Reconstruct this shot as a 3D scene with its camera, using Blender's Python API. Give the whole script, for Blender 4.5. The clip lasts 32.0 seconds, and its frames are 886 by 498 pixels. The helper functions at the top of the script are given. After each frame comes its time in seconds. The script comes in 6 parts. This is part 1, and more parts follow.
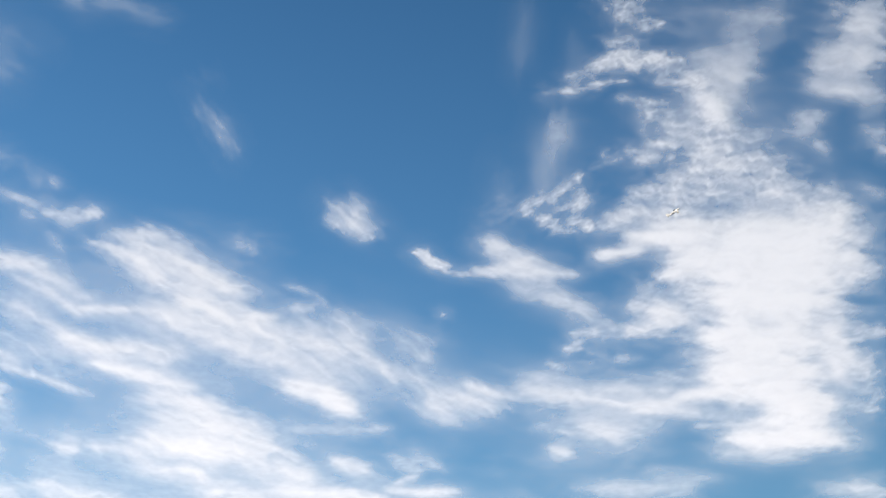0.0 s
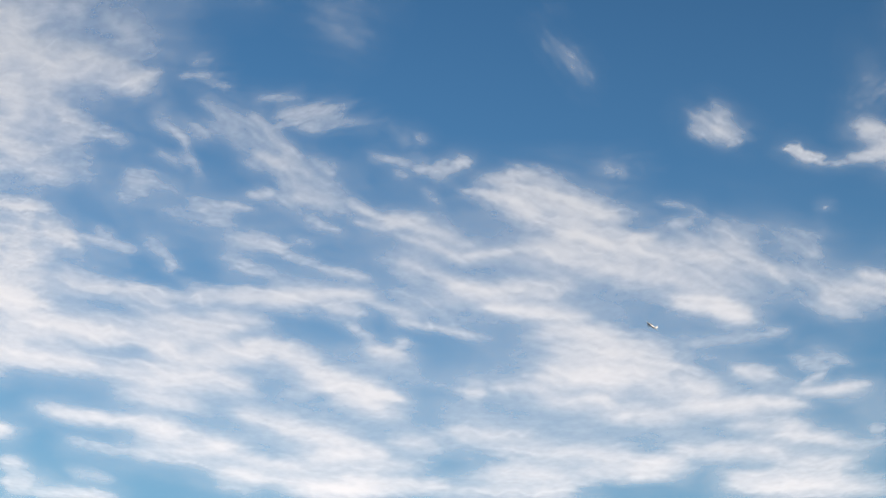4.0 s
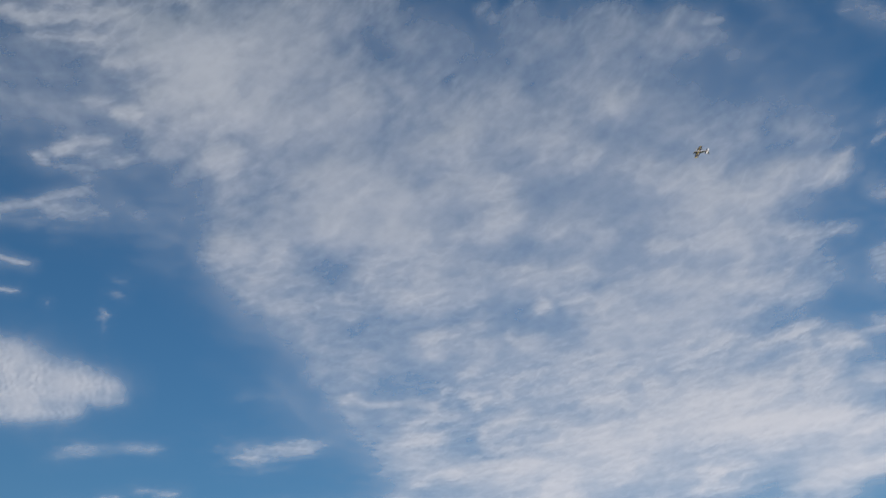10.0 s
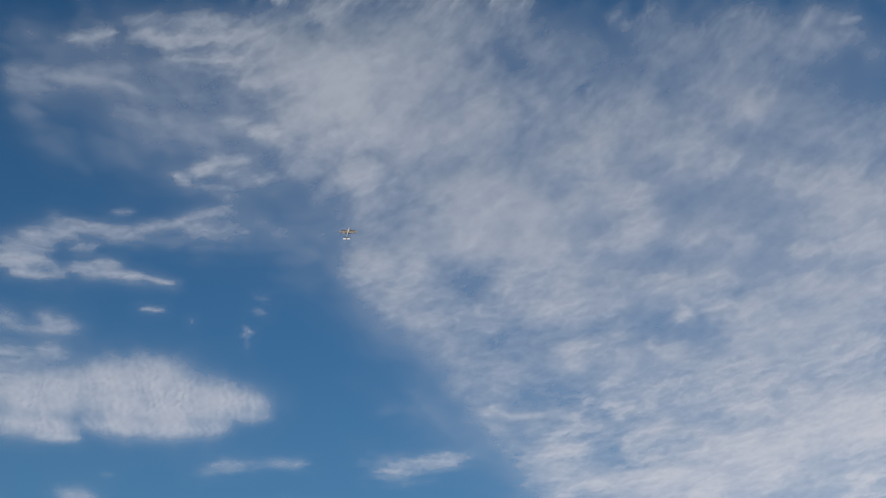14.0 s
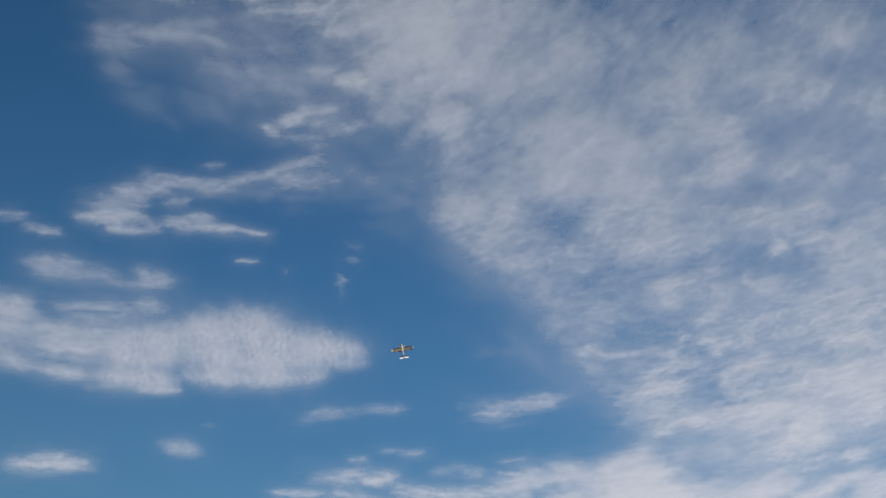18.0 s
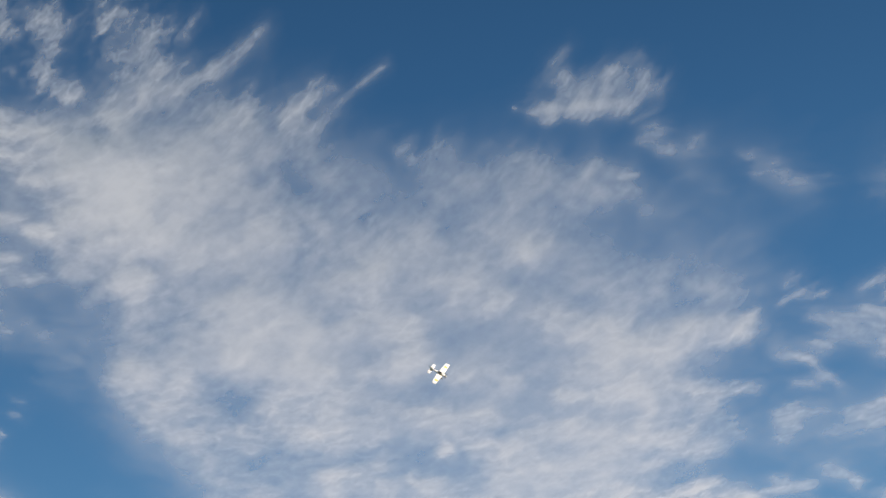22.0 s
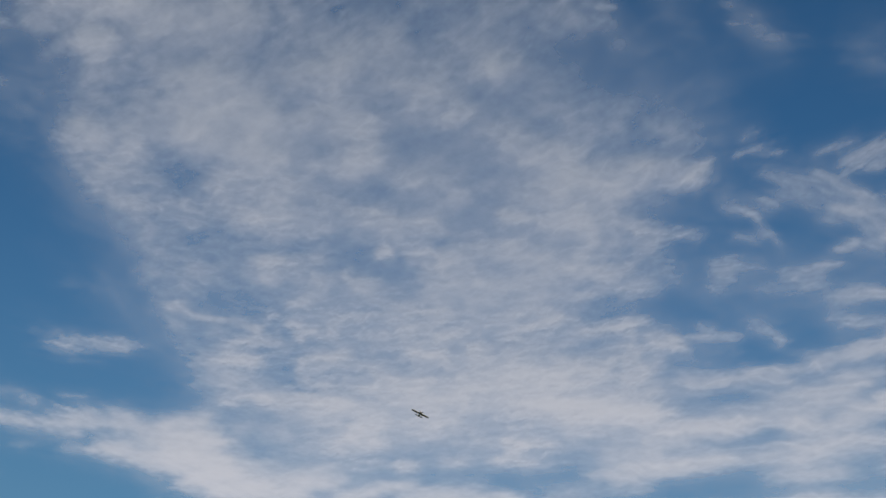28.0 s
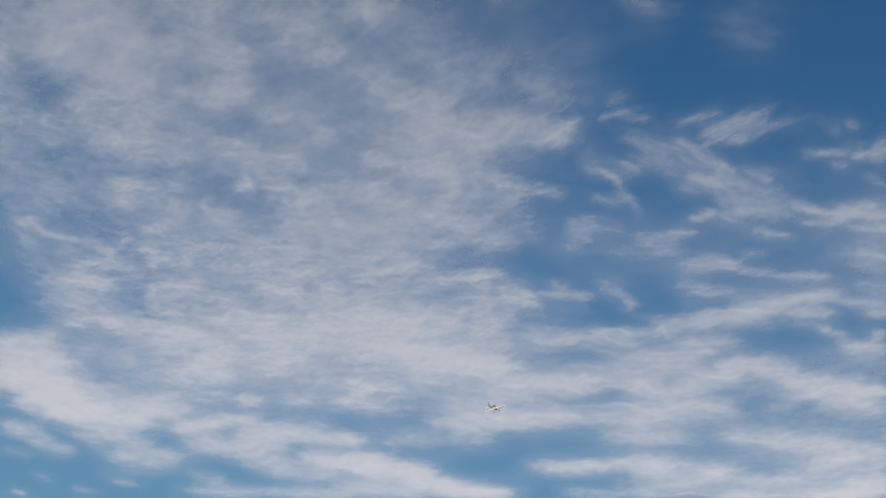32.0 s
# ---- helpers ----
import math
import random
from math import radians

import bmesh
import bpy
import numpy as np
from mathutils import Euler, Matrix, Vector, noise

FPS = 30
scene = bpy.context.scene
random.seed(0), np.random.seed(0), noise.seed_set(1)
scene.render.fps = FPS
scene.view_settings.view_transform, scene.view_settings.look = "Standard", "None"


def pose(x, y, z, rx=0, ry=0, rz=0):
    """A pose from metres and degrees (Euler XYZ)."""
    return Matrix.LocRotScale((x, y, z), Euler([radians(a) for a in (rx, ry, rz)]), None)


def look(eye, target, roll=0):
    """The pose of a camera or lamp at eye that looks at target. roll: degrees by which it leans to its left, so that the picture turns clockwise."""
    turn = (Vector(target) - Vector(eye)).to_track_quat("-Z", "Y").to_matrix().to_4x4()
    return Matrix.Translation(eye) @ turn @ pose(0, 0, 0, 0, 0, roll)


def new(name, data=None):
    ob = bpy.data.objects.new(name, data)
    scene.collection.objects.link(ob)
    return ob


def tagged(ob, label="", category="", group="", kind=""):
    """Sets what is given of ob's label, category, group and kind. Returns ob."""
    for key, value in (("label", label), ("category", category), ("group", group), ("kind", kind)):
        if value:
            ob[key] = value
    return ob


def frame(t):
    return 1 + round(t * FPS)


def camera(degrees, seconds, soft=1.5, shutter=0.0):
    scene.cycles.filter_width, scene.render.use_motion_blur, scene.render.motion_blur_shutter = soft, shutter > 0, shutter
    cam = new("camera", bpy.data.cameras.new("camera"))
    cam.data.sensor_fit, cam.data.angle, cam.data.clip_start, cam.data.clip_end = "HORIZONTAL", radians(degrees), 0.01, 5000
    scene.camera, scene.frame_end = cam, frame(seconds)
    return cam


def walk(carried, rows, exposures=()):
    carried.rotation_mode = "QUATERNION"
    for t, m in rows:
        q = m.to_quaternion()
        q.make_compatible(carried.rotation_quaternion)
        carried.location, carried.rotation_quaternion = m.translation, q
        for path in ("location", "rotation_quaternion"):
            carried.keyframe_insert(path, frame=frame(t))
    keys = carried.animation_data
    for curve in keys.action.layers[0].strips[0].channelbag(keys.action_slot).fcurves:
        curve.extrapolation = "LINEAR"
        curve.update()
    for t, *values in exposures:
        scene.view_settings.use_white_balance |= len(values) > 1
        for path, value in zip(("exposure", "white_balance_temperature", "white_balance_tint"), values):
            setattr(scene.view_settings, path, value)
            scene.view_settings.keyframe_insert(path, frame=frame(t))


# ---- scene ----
cam = camera(29.29, 32.0, soft=1.5)
EYE = (0.0, 0.0, 1.6)
CAMERA_ROWS = [  # seconds and turn in degrees
    (0, 134.015, 0.785, 0.758),
    (0.5, 134.333, 0.442, 0.081),
    (1, 134.321, 0.334, -0.533),
    (1.5, 133.926, 0.188, -1.184),
    (2, 133.467, 0.139, -0.037),
    (2.5, 133.087, -0.044, 3.633),
    (3, 132.938, 0.188, 8.581),
    (3.5, 132.394, 0.208, 12.379),
    (4, 131.340, -1.131, 16.154),
    (4.5, 131.559, -0.709, 19.028),
    (6.5, 134.124, 0.676, 28.808),
    (7, 135.217, 3.063, 30.969),
    (7.5, 135.163, 3.275, 35.140),
    (8, 135.482, 1.120, 37.332),
    (8.5, 135.814, -0.110, 39.476),
    (9, 136.216, 1.375, 43.832),
    (9.5, 135.789, 2.515, 48.366),
    (10, 135.517, 2.534, 53.665),
    (10.5, 134.767, 2.237, 56.605),
    (11, 134.533, 3.048, 60.676),
    (11.5, 135.973, 0.914, 63.329),
    (12, 136.026, -1.899, 63.892),
    (12.5, 135.396, -0.676, 62.816),
    (13, 135.630, -0.736, 62.180),
    (13.5, 135.478, -0.858, 61.270),
    (14, 136.003, 0.209, 57.956),
    (14.5, 137.885, 1.361, 57.896),
    (16.5, 133.734, 1.548, 57.453),
    (17, 134.709, -0.507, 60.831),
    (17.5, 134.606, -1.647, 59.927),
    (18, 134.072, -0.535, 61.578),
    (18.5, 134.701, -1.261, 63.740),
    (19, 134.922, -0.822, 62.557),
    (19.5, 136.357, 0.548, 60.101),
    (20, 137.103, 0.130, 55.453),
    (20.5, 137.988, 0.595, 53.552),
    (21, 139.092, 0.410, 51.764),
    (21.5, 139.958, 1.883, 51.314),
    (22, 140.045, 2.582, 49.195),
    (22.5, 137.770, 1.576, 43.038),
    (23, 134.921, 3.313, 42.691),
    (23.5, 134.302, -0.931, 44.728),
    (24, 134.676, -1.662, 46.962),
    (24.5, 134.877, -1.057, 50.105),
    (25, 133.077, -1.677, 49.959),
    (25.5, 132.408, -2.046, 48.391),
    (27.5, 132.987, -1.606, 43.182),
    (28, 133.492, -1.965, 42.067),
    (28.5, 133.761, -1.670, 40.572),
    (29, 133.656, -1.884, 39.817),
    (29.5, 133.372, -1.638, 37.933),
    (30, 132.702, -1.306, 37.535),
    (30.5, 132.485, -1.837, 36.902),
    (31, 132.129, -2.121, 36.472),
    (31.5, 131.901, -2.320, 36.200),
    (32, 131.801, -2.135, 35.445),
]
EXPOSURES = [  # seconds, stops, white balance
    (0, 0.74, 6330, 10), (4, 0.43, 6420, 10), (6.5, 0.22, 6400, 10), (8, 0.20, 6350, 10), (9, 0.09, 6250, 10), (10, -0.11, 5950, 10), (11, -0.25, 5900, 10),
    (13, -0.21, 5880, 10), (19, -0.21, 5850, 10), (21, -0.1, 6100, 10), (22, 0.22, 6400, 10), (23, 0.22, 6400, 10), (24, -0.18, 5950, 10),
    (24.5, -0.25, 5850, 10), (25.5, -0.3, 5850, 10), (28, -0.37, 5900, 10), (29, -0.36, 5900, 10), (30, -0.31, 5900, 10), (32, -0.28, 5950, 10)]
walk(cam, [(t, pose(*EYE, rx, ry, rz)) for t, rx, ry, rz in CAMERA_ROWS], EXPOSURES)

import collections

# ---- world, sun and exposure ----
SUN_AZ, SUN_EL = 140.0, 16.0

world = bpy.data.worlds.new("sky")
scene.world = world
world.use_nodes = True
wn, wl = world.node_tree.nodes, world.node_tree.links
wn.clear()
w_out, w_bg = wn.new("ShaderNodeOutputWorld"), wn.new("ShaderNodeBackground")
w_sky, w_tone = wn.new("ShaderNodeTexSky"), wn.new("ShaderNodeHueSaturation")
w_sky.sky_type, w_sky.sun_disc = "NISHITA", False
w_sky.sun_elevation, w_sky.sun_rotation = radians(SUN_EL), radians(SUN_AZ)
w_sky.altitude, w_sky.air_density, w_sky.dust_density, w_sky.ozone_density = 1500, 1.0, 1.0, 3.0
w_tone.inputs["Saturation"].default_value = 1.16
w_tone.inputs["Hue"].default_value = 0.495
w_bg.inputs["Strength"].default_value = 0.058
w_co, w_split, w_join = wn.new("ShaderNodeTexCoord"), wn.new("ShaderNodeSeparateXYZ"), wn.new("ShaderNodeCombineXYZ")
w_square, w_low = wn.new("ShaderNodeMath"), wn.new("ShaderNodeMath")
w_square.operation, w_low.operation = "POWER", "MULTIPLY"
w_square.inputs[1].default_value, w_low.inputs[1].default_value = 3.3, 0.93   # haze reaches high: a pale horizon, deep blue above
wl.new(w_co.outputs["Generated"], w_split.inputs[0])
wl.new(w_split.outputs["X"], w_join.inputs["X"])
wl.new(w_split.outputs["Y"], w_join.inputs["Y"])
wl.new(w_split.outputs["Z"], w_square.inputs[0])
wl.new(w_square.outputs[0], w_low.inputs[0])
wl.new(w_low.outputs[0], w_join.inputs["Z"])
wl.new(w_join.outputs[0], w_sky.inputs["Vector"])
wl.new(w_sky.outputs[0], w_tone.inputs["Color"])
wl.new(w_tone.outputs[0], w_bg.inputs["Color"])
wl.new(w_bg.outputs[0], w_out.inputs["Surface"])

sun = new("sun", bpy.data.lights.new("sun", "SUN"))
sun.data.energy, sun.data.angle, sun.data.color = 4.6, radians(0.53), (1.0, 0.88, 0.83)
a, e = radians(SUN_AZ), radians(SUN_EL)
sun.matrix_world = look((0, 0, 50), (-math.sin(a) * math.cos(e) * 50, -math.cos(a) * math.cos(e) * 50, 50 - math.sin(e) * 50))


# ---- materials ----
def node_material(name):
    m = bpy.data.materials.new(name)
    m.use_nodes = True
    m.node_tree.nodes.clear()
    return m, m.node_tree.nodes, m.node_tree.links


def film(name, colour, rough, wear=0.12, scale=30.0, coat=0.3):
    """Heat-shrunk covering film: glossy, with faint dirt and a slight ripple."""
    m, n, l = node_material(name)
    out, b = n.new("ShaderNodeOutputMaterial"), n.new("ShaderNodeBsdfPrincipled")
    co = n.new("ShaderNodeTexCoord")
    big, fine = n.new("ShaderNodeTexNoise"), n.new("ShaderNodeTexNoise")
    big.inputs["Scale"].default_value, fine.inputs["Scale"].default_value = scale * 0.2, scale
    fine.inputs["Detail"].default_value = 5
    add = n.new("ShaderNodeMath"); add.operation = "MULTIPLY"
    rng = n.new("ShaderNodeMapRange")
    rng.inputs["From Min"].default_value, rng.inputs["From Max"].default_value = 0.1, 0.45
    rng.inputs["To Min"].default_value, rng.inputs["To Max"].default_value = 1.0 - wear, 1.0
    mix = n.new("ShaderNodeMix"); mix.data_type = "RGBA"; mix.blend_type = "MULTIPLY"
    mix.inputs["Factor"].default_value = 1.0
    mix.inputs["A"].default_value = (*colour, 1)
    bump = n.new("ShaderNodeBump"); bump.inputs["Strength"].default_value = 0.08; bump.inputs["Distance"].default_value = 0.002
    for t in (big, fine):
        l.new(co.outputs["Object"], t.inputs["Vector"])
    l.new(big.outputs["Fac"], add.inputs[0]); l.new(fine.outputs["Fac"], add.inputs[1])
    l.new(add.outputs[0], rng.inputs["Value"])
    l.new(rng.outputs[0], mix.inputs["B"])
    l.new(mix.outputs["Result"], b.inputs["Base Color"])
    l.new(fine.outputs["Fac"], bump.inputs["Height"])
    l.new(bump.outputs[0], b.inputs["Normal"])
    b.inputs["Roughness"].default_value = rough
    b.inputs["Coat Weight"].default_value = coat
    l.new(b.outputs[0], out.inputs["Surface"])
    return m


WHITE = film("white_film", (0.80, 0.80, 0.78), 0.28)
YELLOW = film("yellow_film", (0.64, 0.49, 0.06), 0.3)
NAVY = film("navy_film", (0.008, 0.010, 0.022), 0.5, coat=0.0)
GLASS = film("smoked_canopy", (0.03, 0.035, 0.045), 0.08, 0.05, 12, 0.8)
RUBBER = film("black_rubber", (0.02, 0.02, 0.02), 0.75, 0.3, 60, 0.0)
CARBON = film("black_carbon", (0.025, 0.025, 0.027), 0.35, 0.3, 80, 0.4)
STEEL = film("steel_wire", (0.45, 0.45, 0.46), 0.35, 0.2, 80, 0.0)
STEEL.node_tree.nodes["Principled BSDF"].inputs["Metallic"].default_value = 1.0


def grass_material():
    m, n, l = node_material("mown_grass")
    out, b = n.new("ShaderNodeOutputMaterial"), n.new("ShaderNodeBsdfPrincipled")
    co = n.new("ShaderNodeTexCoord")
    t1, t2 = n.new("ShaderNodeTexNoise"), n.new("ShaderNodeTexNoise")
    t1.inputs["Scale"].default_value, t2.inputs["Scale"].default_value = 0.05, 9.0
    t2.inputs["Detail"].default_value = 8
    ramp = n.new("ShaderNodeValToRGB")
    ramp.color_ramp.elements[0].position, ramp.color_ramp.elements[1].position = 0.3, 0.7
    ramp.color_ramp.elements[0].color, ramp.color_ramp.elements[1].color = (0.035, 0.06, 0.018, 1), (0.11, 0.13, 0.045, 1)
    mean = n.new("ShaderNodeMath"); mean.operation = "MULTIPLY_ADD"
    mean.inputs[1].default_value = 0.5
    half = n.new("ShaderNodeMath"); half.operation = "MULTIPLY"; half.inputs[1].default_value = 0.5
    bump = n.new("ShaderNodeBump"); bump.inputs["Distance"].default_value = 0.05
    for t in (t1, t2):
        l.new(co.outputs["Object"], t.inputs["Vector"])
    l.new(t1.outputs["Fac"], half.inputs[0])
    l.new(t2.outputs["Fac"], mean.inputs[0]); l.new(half.outputs[0], mean.inputs[2])
    l.new(mean.outputs[0], ramp.inputs["Fac"]); l.new(ramp.outputs["Color"], b.inputs["Base Color"])
    l.new(t2.outputs["Fac"], bump.inputs["Height"]); l.new(bump.outputs[0], b.inputs["Normal"])
    b.inputs["Roughness"].default_value = 0.9
    l.new(b.outputs[0], out.inputs["Surface"])
    return m


def cloud_material():
    """Ice and water mist: sunlight passes through and scatters; the thickness of the mist sets how much sky shows through."""
    m, n, l = node_material("cloud_mist")
    out = n.new("ShaderNodeOutputMaterial")
    att = n.new("ShaderNodeAttribute"); att.attribute_name = "thickness"
    co = n.new("ShaderNodeNewGeometry")
    fine = n.new("ShaderNodeTexNoise")
    fine.inputs["Scale"].default_value, fine.inputs["Detail"].default_value, fine.inputs["Roughness"].default_value = 0.045, 4.0, 0.55
    l.new(co.outputs["Position"], fine.inputs["Vector"])
    rng = n.new("ShaderNodeMapRange")
    rng.inputs["From Min"].default_value, rng.inputs["From Max"].default_value = 0.3, 0.7
    rng.inputs["To Min"].default_value, rng.inputs["To Max"].default_value = 0.85, 1.15
    l.new(fine.outputs["Fac"], rng.inputs["Value"])
    mul = n.new("ShaderNodeMath"); mul.operation = "MULTIPLY"
    l.new(att.outputs["Fac"], mul.inputs[0]); l.new(rng.outputs[0], mul.inputs[1])
    neg = n.new("ShaderNodeMath"); neg.operation = "MULTIPLY"; neg.inputs[1].default_value = -1.0
    ex = n.new("ShaderNodeMath"); ex.operation = "EXPONENT"
    l.new(mul.outputs[0], neg.inputs[0]); l.new(neg.outputs[0], ex.inputs[0])
    tr = n.new("ShaderNodeBsdfTransparent")
    dif, tra = n.new("ShaderNodeBsdfDiffuse"), n.new("ShaderNodeBsdfTranslucent")
    dif.inputs["Color"].default_value = tra.inputs["Color"].default_value = (0.95, 0.95, 0.955, 1)
    both = n.new("ShaderNodeMixShader"); both.inputs[0].default_value = 0.82
    l.new(dif.outputs[0], both.inputs[1]); l.new(tra.outputs[0], both.inputs[2])
    mix = n.new("ShaderNodeMixShader")
    l.new(ex.outputs[0], mix.inputs[0]); l.new(both.outputs[0], mix.inputs[1]); l.new(tr.outputs[0], mix.inputs[2])
    l.new(mix.outputs[0], out.inputs["Surface"])
    return m


GRASS, MIST = grass_material(), cloud_material()

# ---- ground ----
me = bpy.data.meshes.new("ground")
bm = bmesh.new()
bmesh.ops.create_grid(bm, x_segments=40, y_segments=40, size=6000)
bm.to_mesh(me)
bm.free()
me.materials.append(GRASS)
tagged(new("ground", me), "open field of short mown green grass", "ground", kind="structure")

# ---- clouds ----
BOWL_A, BOWL_B, BOWL_C = 2087.7, -0.2542, 8.272e-5   # height of the cloud layer by distance, bent so low clouds catch more sun
STEP = 0.05        # mesh spacing, degrees of arc
RELIEF = 5.0      # how far the thick parts hang down
SQUEEZE = math.cos(radians(45))
rng_np = np.random.default_rng(11)
TABLE = rng_np.permutation(4096)
ANGLE = rng_np.uniform(0, 2 * np.pi, 4096)


def waves(x, y, seed):
    """Smooth gradient noise, about -0.7 to 0.7."""
    xi, yi = np.floor(x).astype(int), np.floor(y).astype(int)
    fx, fy = x - xi, y - yi
    sx, sy = fx * fx * fx * (fx * (fx * 6 - 15) + 10), fy * fy * fy * (fy * (fy * 6 - 15) + 10)

    def corner(i, j):
        g = ANGLE[TABLE[(TABLE[(xi + i + seed * 131) & 4095] + yi + j) & 4095]]
        return np.cos(g) * (fx - i) + np.sin(g) * (fy - j)

    top = corner(0, 0) * (1 - sx) + corner(1, 0) * sx
    low = corner(0, 1) * (1 - sx) + corner(1, 1) * sx
    return top * (1 - sy) + low * sy


def billow(x, y, seed, octaves, gain=0.55):
    total, amp = 0.0, 1.0
    for k in range(octaves):
        total = total + amp * waves(x, y, seed + 7 * k)
        x, y, amp = x * 2.03 + 3.7, y * 2.03 + 1.3, amp * gain
    return total


U0, V0 = -64.0, 30.4
NU, NV = int(82.0 / STEP), int(28.0 / STEP)
TOTAL = np.zeros((NV, NU))            # optical depth of the whole layer
BULK = np.zeros((NV, NU))             # smooth share of it, for the hanging bellies
BEST = np.full((NV, NU), 1e-4)
OWNER = np.full((NV, NU), -1)         # which cloud a spot of the layer belongs to
CLOUDS = []
SHAPE = []                            # the outline of each ridge: how long it is for its width, its weight
RIDGE = np.full((NV, NU), -1)         # the ridge of its cloud that a spot is nearest to


def cloud(label, strokes, depth=1.65, rough=1.0, grain=None, stretch=3.2, scale=1.0, ripple=0.0, wave=17.0, veil=0.18, threads=0.3, ragged=1.0):
    """Lays one cloud into the layer. strokes: (u, v, u, v, width, weight) along its ridges, in degrees of arc (u = azimuth *
    SQUEEZE, v = elevation); a negative weight thins it. depth: optical depth; rough: how broken it is; grain, stretch: direction
    and length of its fibres; scale: their size; ripple, wave: fine waves across it and how close they lie; veil: the thin mist round it;
    threads: crisp filaments; ragged: how torn its outline is."""
    seed = (len(CLOUDS) + 1) * 17
    s = np.array(strokes)
    body = s[s[:, 5] > 0]
    pad = 2.8 * body[:, 4] + 0.45
    i0 = max(0, int(((np.minimum(body[:, 0], body[:, 2]) - pad).min() - U0) / STEP))
    i1 = min(NU, int(((np.maximum(body[:, 0], body[:, 2]) + pad).max() - U0) / STEP) + 1)
    j0 = max(0, int(((np.minimum(body[:, 1], body[:, 3]) - pad).min() - V0) / STEP))
    j1 = min(NV, int(((np.maximum(body[:, 1], body[:, 3]) + pad).max() - V0) / STEP) + 1)
    u, v = np.meshgrid(U0 + STEP * np.arange(i0, i1), V0 + STEP * np.arange(j0, j1))
    size = float(np.median(body[:, 4]))
    f = 0.55 / max(size, 0.12)
    if grain is None:  # along the ridges
        dx, dy = body[:, 2] - body[:, 0], body[:, 3] - body[:, 1]
        turn = np.arctan2(dy, dx) * 2
        ln = np.hypot(dx, dy) * body[:, 5] + 1e-3
        grain = math.degrees(0.5 * math.atan2((ln * np.sin(turn)).sum(), (ln * np.cos(turn)).sum()))
    c, sn = math.cos(radians(grain)), math.sin(radians(grain))
    p, q = (u * c + v * sn) / stretch, (v * c - u * sn)
    # ragged edges: bend the field before laying the ridges into it
    along = ragged * 1.7 * billow(p * f * 1.5, q * f * 1.5, seed, 5, 0.53)
    across = ragged * 0.65 * billow(p * f * 1.3 + 9.1, q * f * 1.3 + 4.2, seed + 3, 5, 0.53)
    bend_u, bend_v = along * c - across * sn, along * sn + across * c
    clear, thin, wide, reach = np.ones_like(u), np.ones_like(u), np.zeros_like(u), np.zeros_like(u)
    ridge = np.full(u.shape, -1)
    for a0, b0, a1, b1, wd, weight in s:
        wu, wv = u + wd * bend_u, v + wd * bend_v
        da, db = a1 - a0, b1 - b0
        k = np.clip(((wu - a0) * da + (wv - b0) * db) / max(da * da + db * db, 1e-6), 0, 1)
        end = (2 * k - 1) ** 2 if da or db else 0.0       # strokes thin out towards their ends
        slim = wd * (0.6 + 0.4 * np.sqrt(1 - end))
        d2 = ((wu - a0 - k * da) ** 2 + (wv - b0 - k * db) ** 2) / slim ** 2
        if weight > 0:
            clear *= 1 - weight * (1 - 0.45 * end ** 2) * (0.55 * np.exp(-0.95 * d2) + 0.45 * np.exp(-0.33 * d2))
            wide = np.maximum(wide, weight * np.exp(-0.75 * d2 * slim ** 2 / (1.4 * wd + 0.15) ** 2))
            k = np.clip(((u - a0) * da + (v - b0) * db) / max(da * da + db * db, 1e-6), 0, 1)
            near = (u - a0 - k * da) ** 2 + (v - b0 - k * db) ** 2
            claim = weight / (1 + near / (1.4 * wd + 0.25) ** 2) ** 2
            ridge[claim > reach] = len(SHAPE)
            reach = np.maximum(reach, claim)
            SHAPE.append((math.hypot(da, db) / wd, weight))
        else:
            thin *= 1 + weight * np.exp(-0.75 * d2)
    mass = (1 - clear) * thin
    # fibres and clumps
    f2 = 0.9 / scale
    p = p + 0.35 * scale * billow(u * f2 * 0.7, v * f2 * 0.7, seed + 40, 3)
    q = q + 0.35 * scale * billow(u * f2 * 0.7 + 5, v * f2 * 0.7 + 8, seed + 41, 3)
    fibre = 0.7 * billow(p * f2 * 0.7, q * f2 * 0.7, seed + 60, 5, 0.47) + 0.35 * billow(p * f2 * 0.8, q * f2 * 2.2, seed + 80, 5, 0.48)
    thread = 1 - np.minimum(np.abs(billow(p * f2 * 0.8, q * f2 * 1.3, seed + 90, 4, 0.5)) / 0.3, 1)   # crisp bright threads
    fibre = fibre + threads * (thread ** 1.5 - 0.3)
    if ripple:
        row = q + 0.22 * billow(u * 1.3, v * 1.3, seed + 5, 4)     # short wave crests in rows
        cell = np.sin(wave * row) + 0.7 * np.sin(0.8 * wave * (p * stretch + 0.28 * billow(u * 1.7, v * 1.7, seed + 7, 4)) + 0.5 * wave * row)
        fibre = fibre + ripple * 0.3 * mass ** 1.5 * cell * np.clip(0.55 + 1.1 * billow(u * 1.4, v * 1.4, seed + 6, 3), 0.1, 1.3)
    tau = mass ** 1.45 * np.exp(1.9 * rough * (1.1 - 0.4 * mass) * fibre) + veil * wide * np.clip(1 + 1.2 * fibre, 0.1, 2)
    edge = pad.max()
    fringe = np.clip((u - u[0, 0]) / edge, 0, 0.2) * np.clip((u[0, -1] - u) / edge, 0, 0.2) * np.clip((v[-1, 0] - v) / edge, 0, 0.2) * 125
    if j0 > 0:
        fringe = fringe * np.clip((v - v[0, 0]) / edge, 0, 0.2) * 5
    tau = depth * np.clip(tau, 0, 1.6) * fringe
    there = (slice(j0, j1), slice(i0, i1))
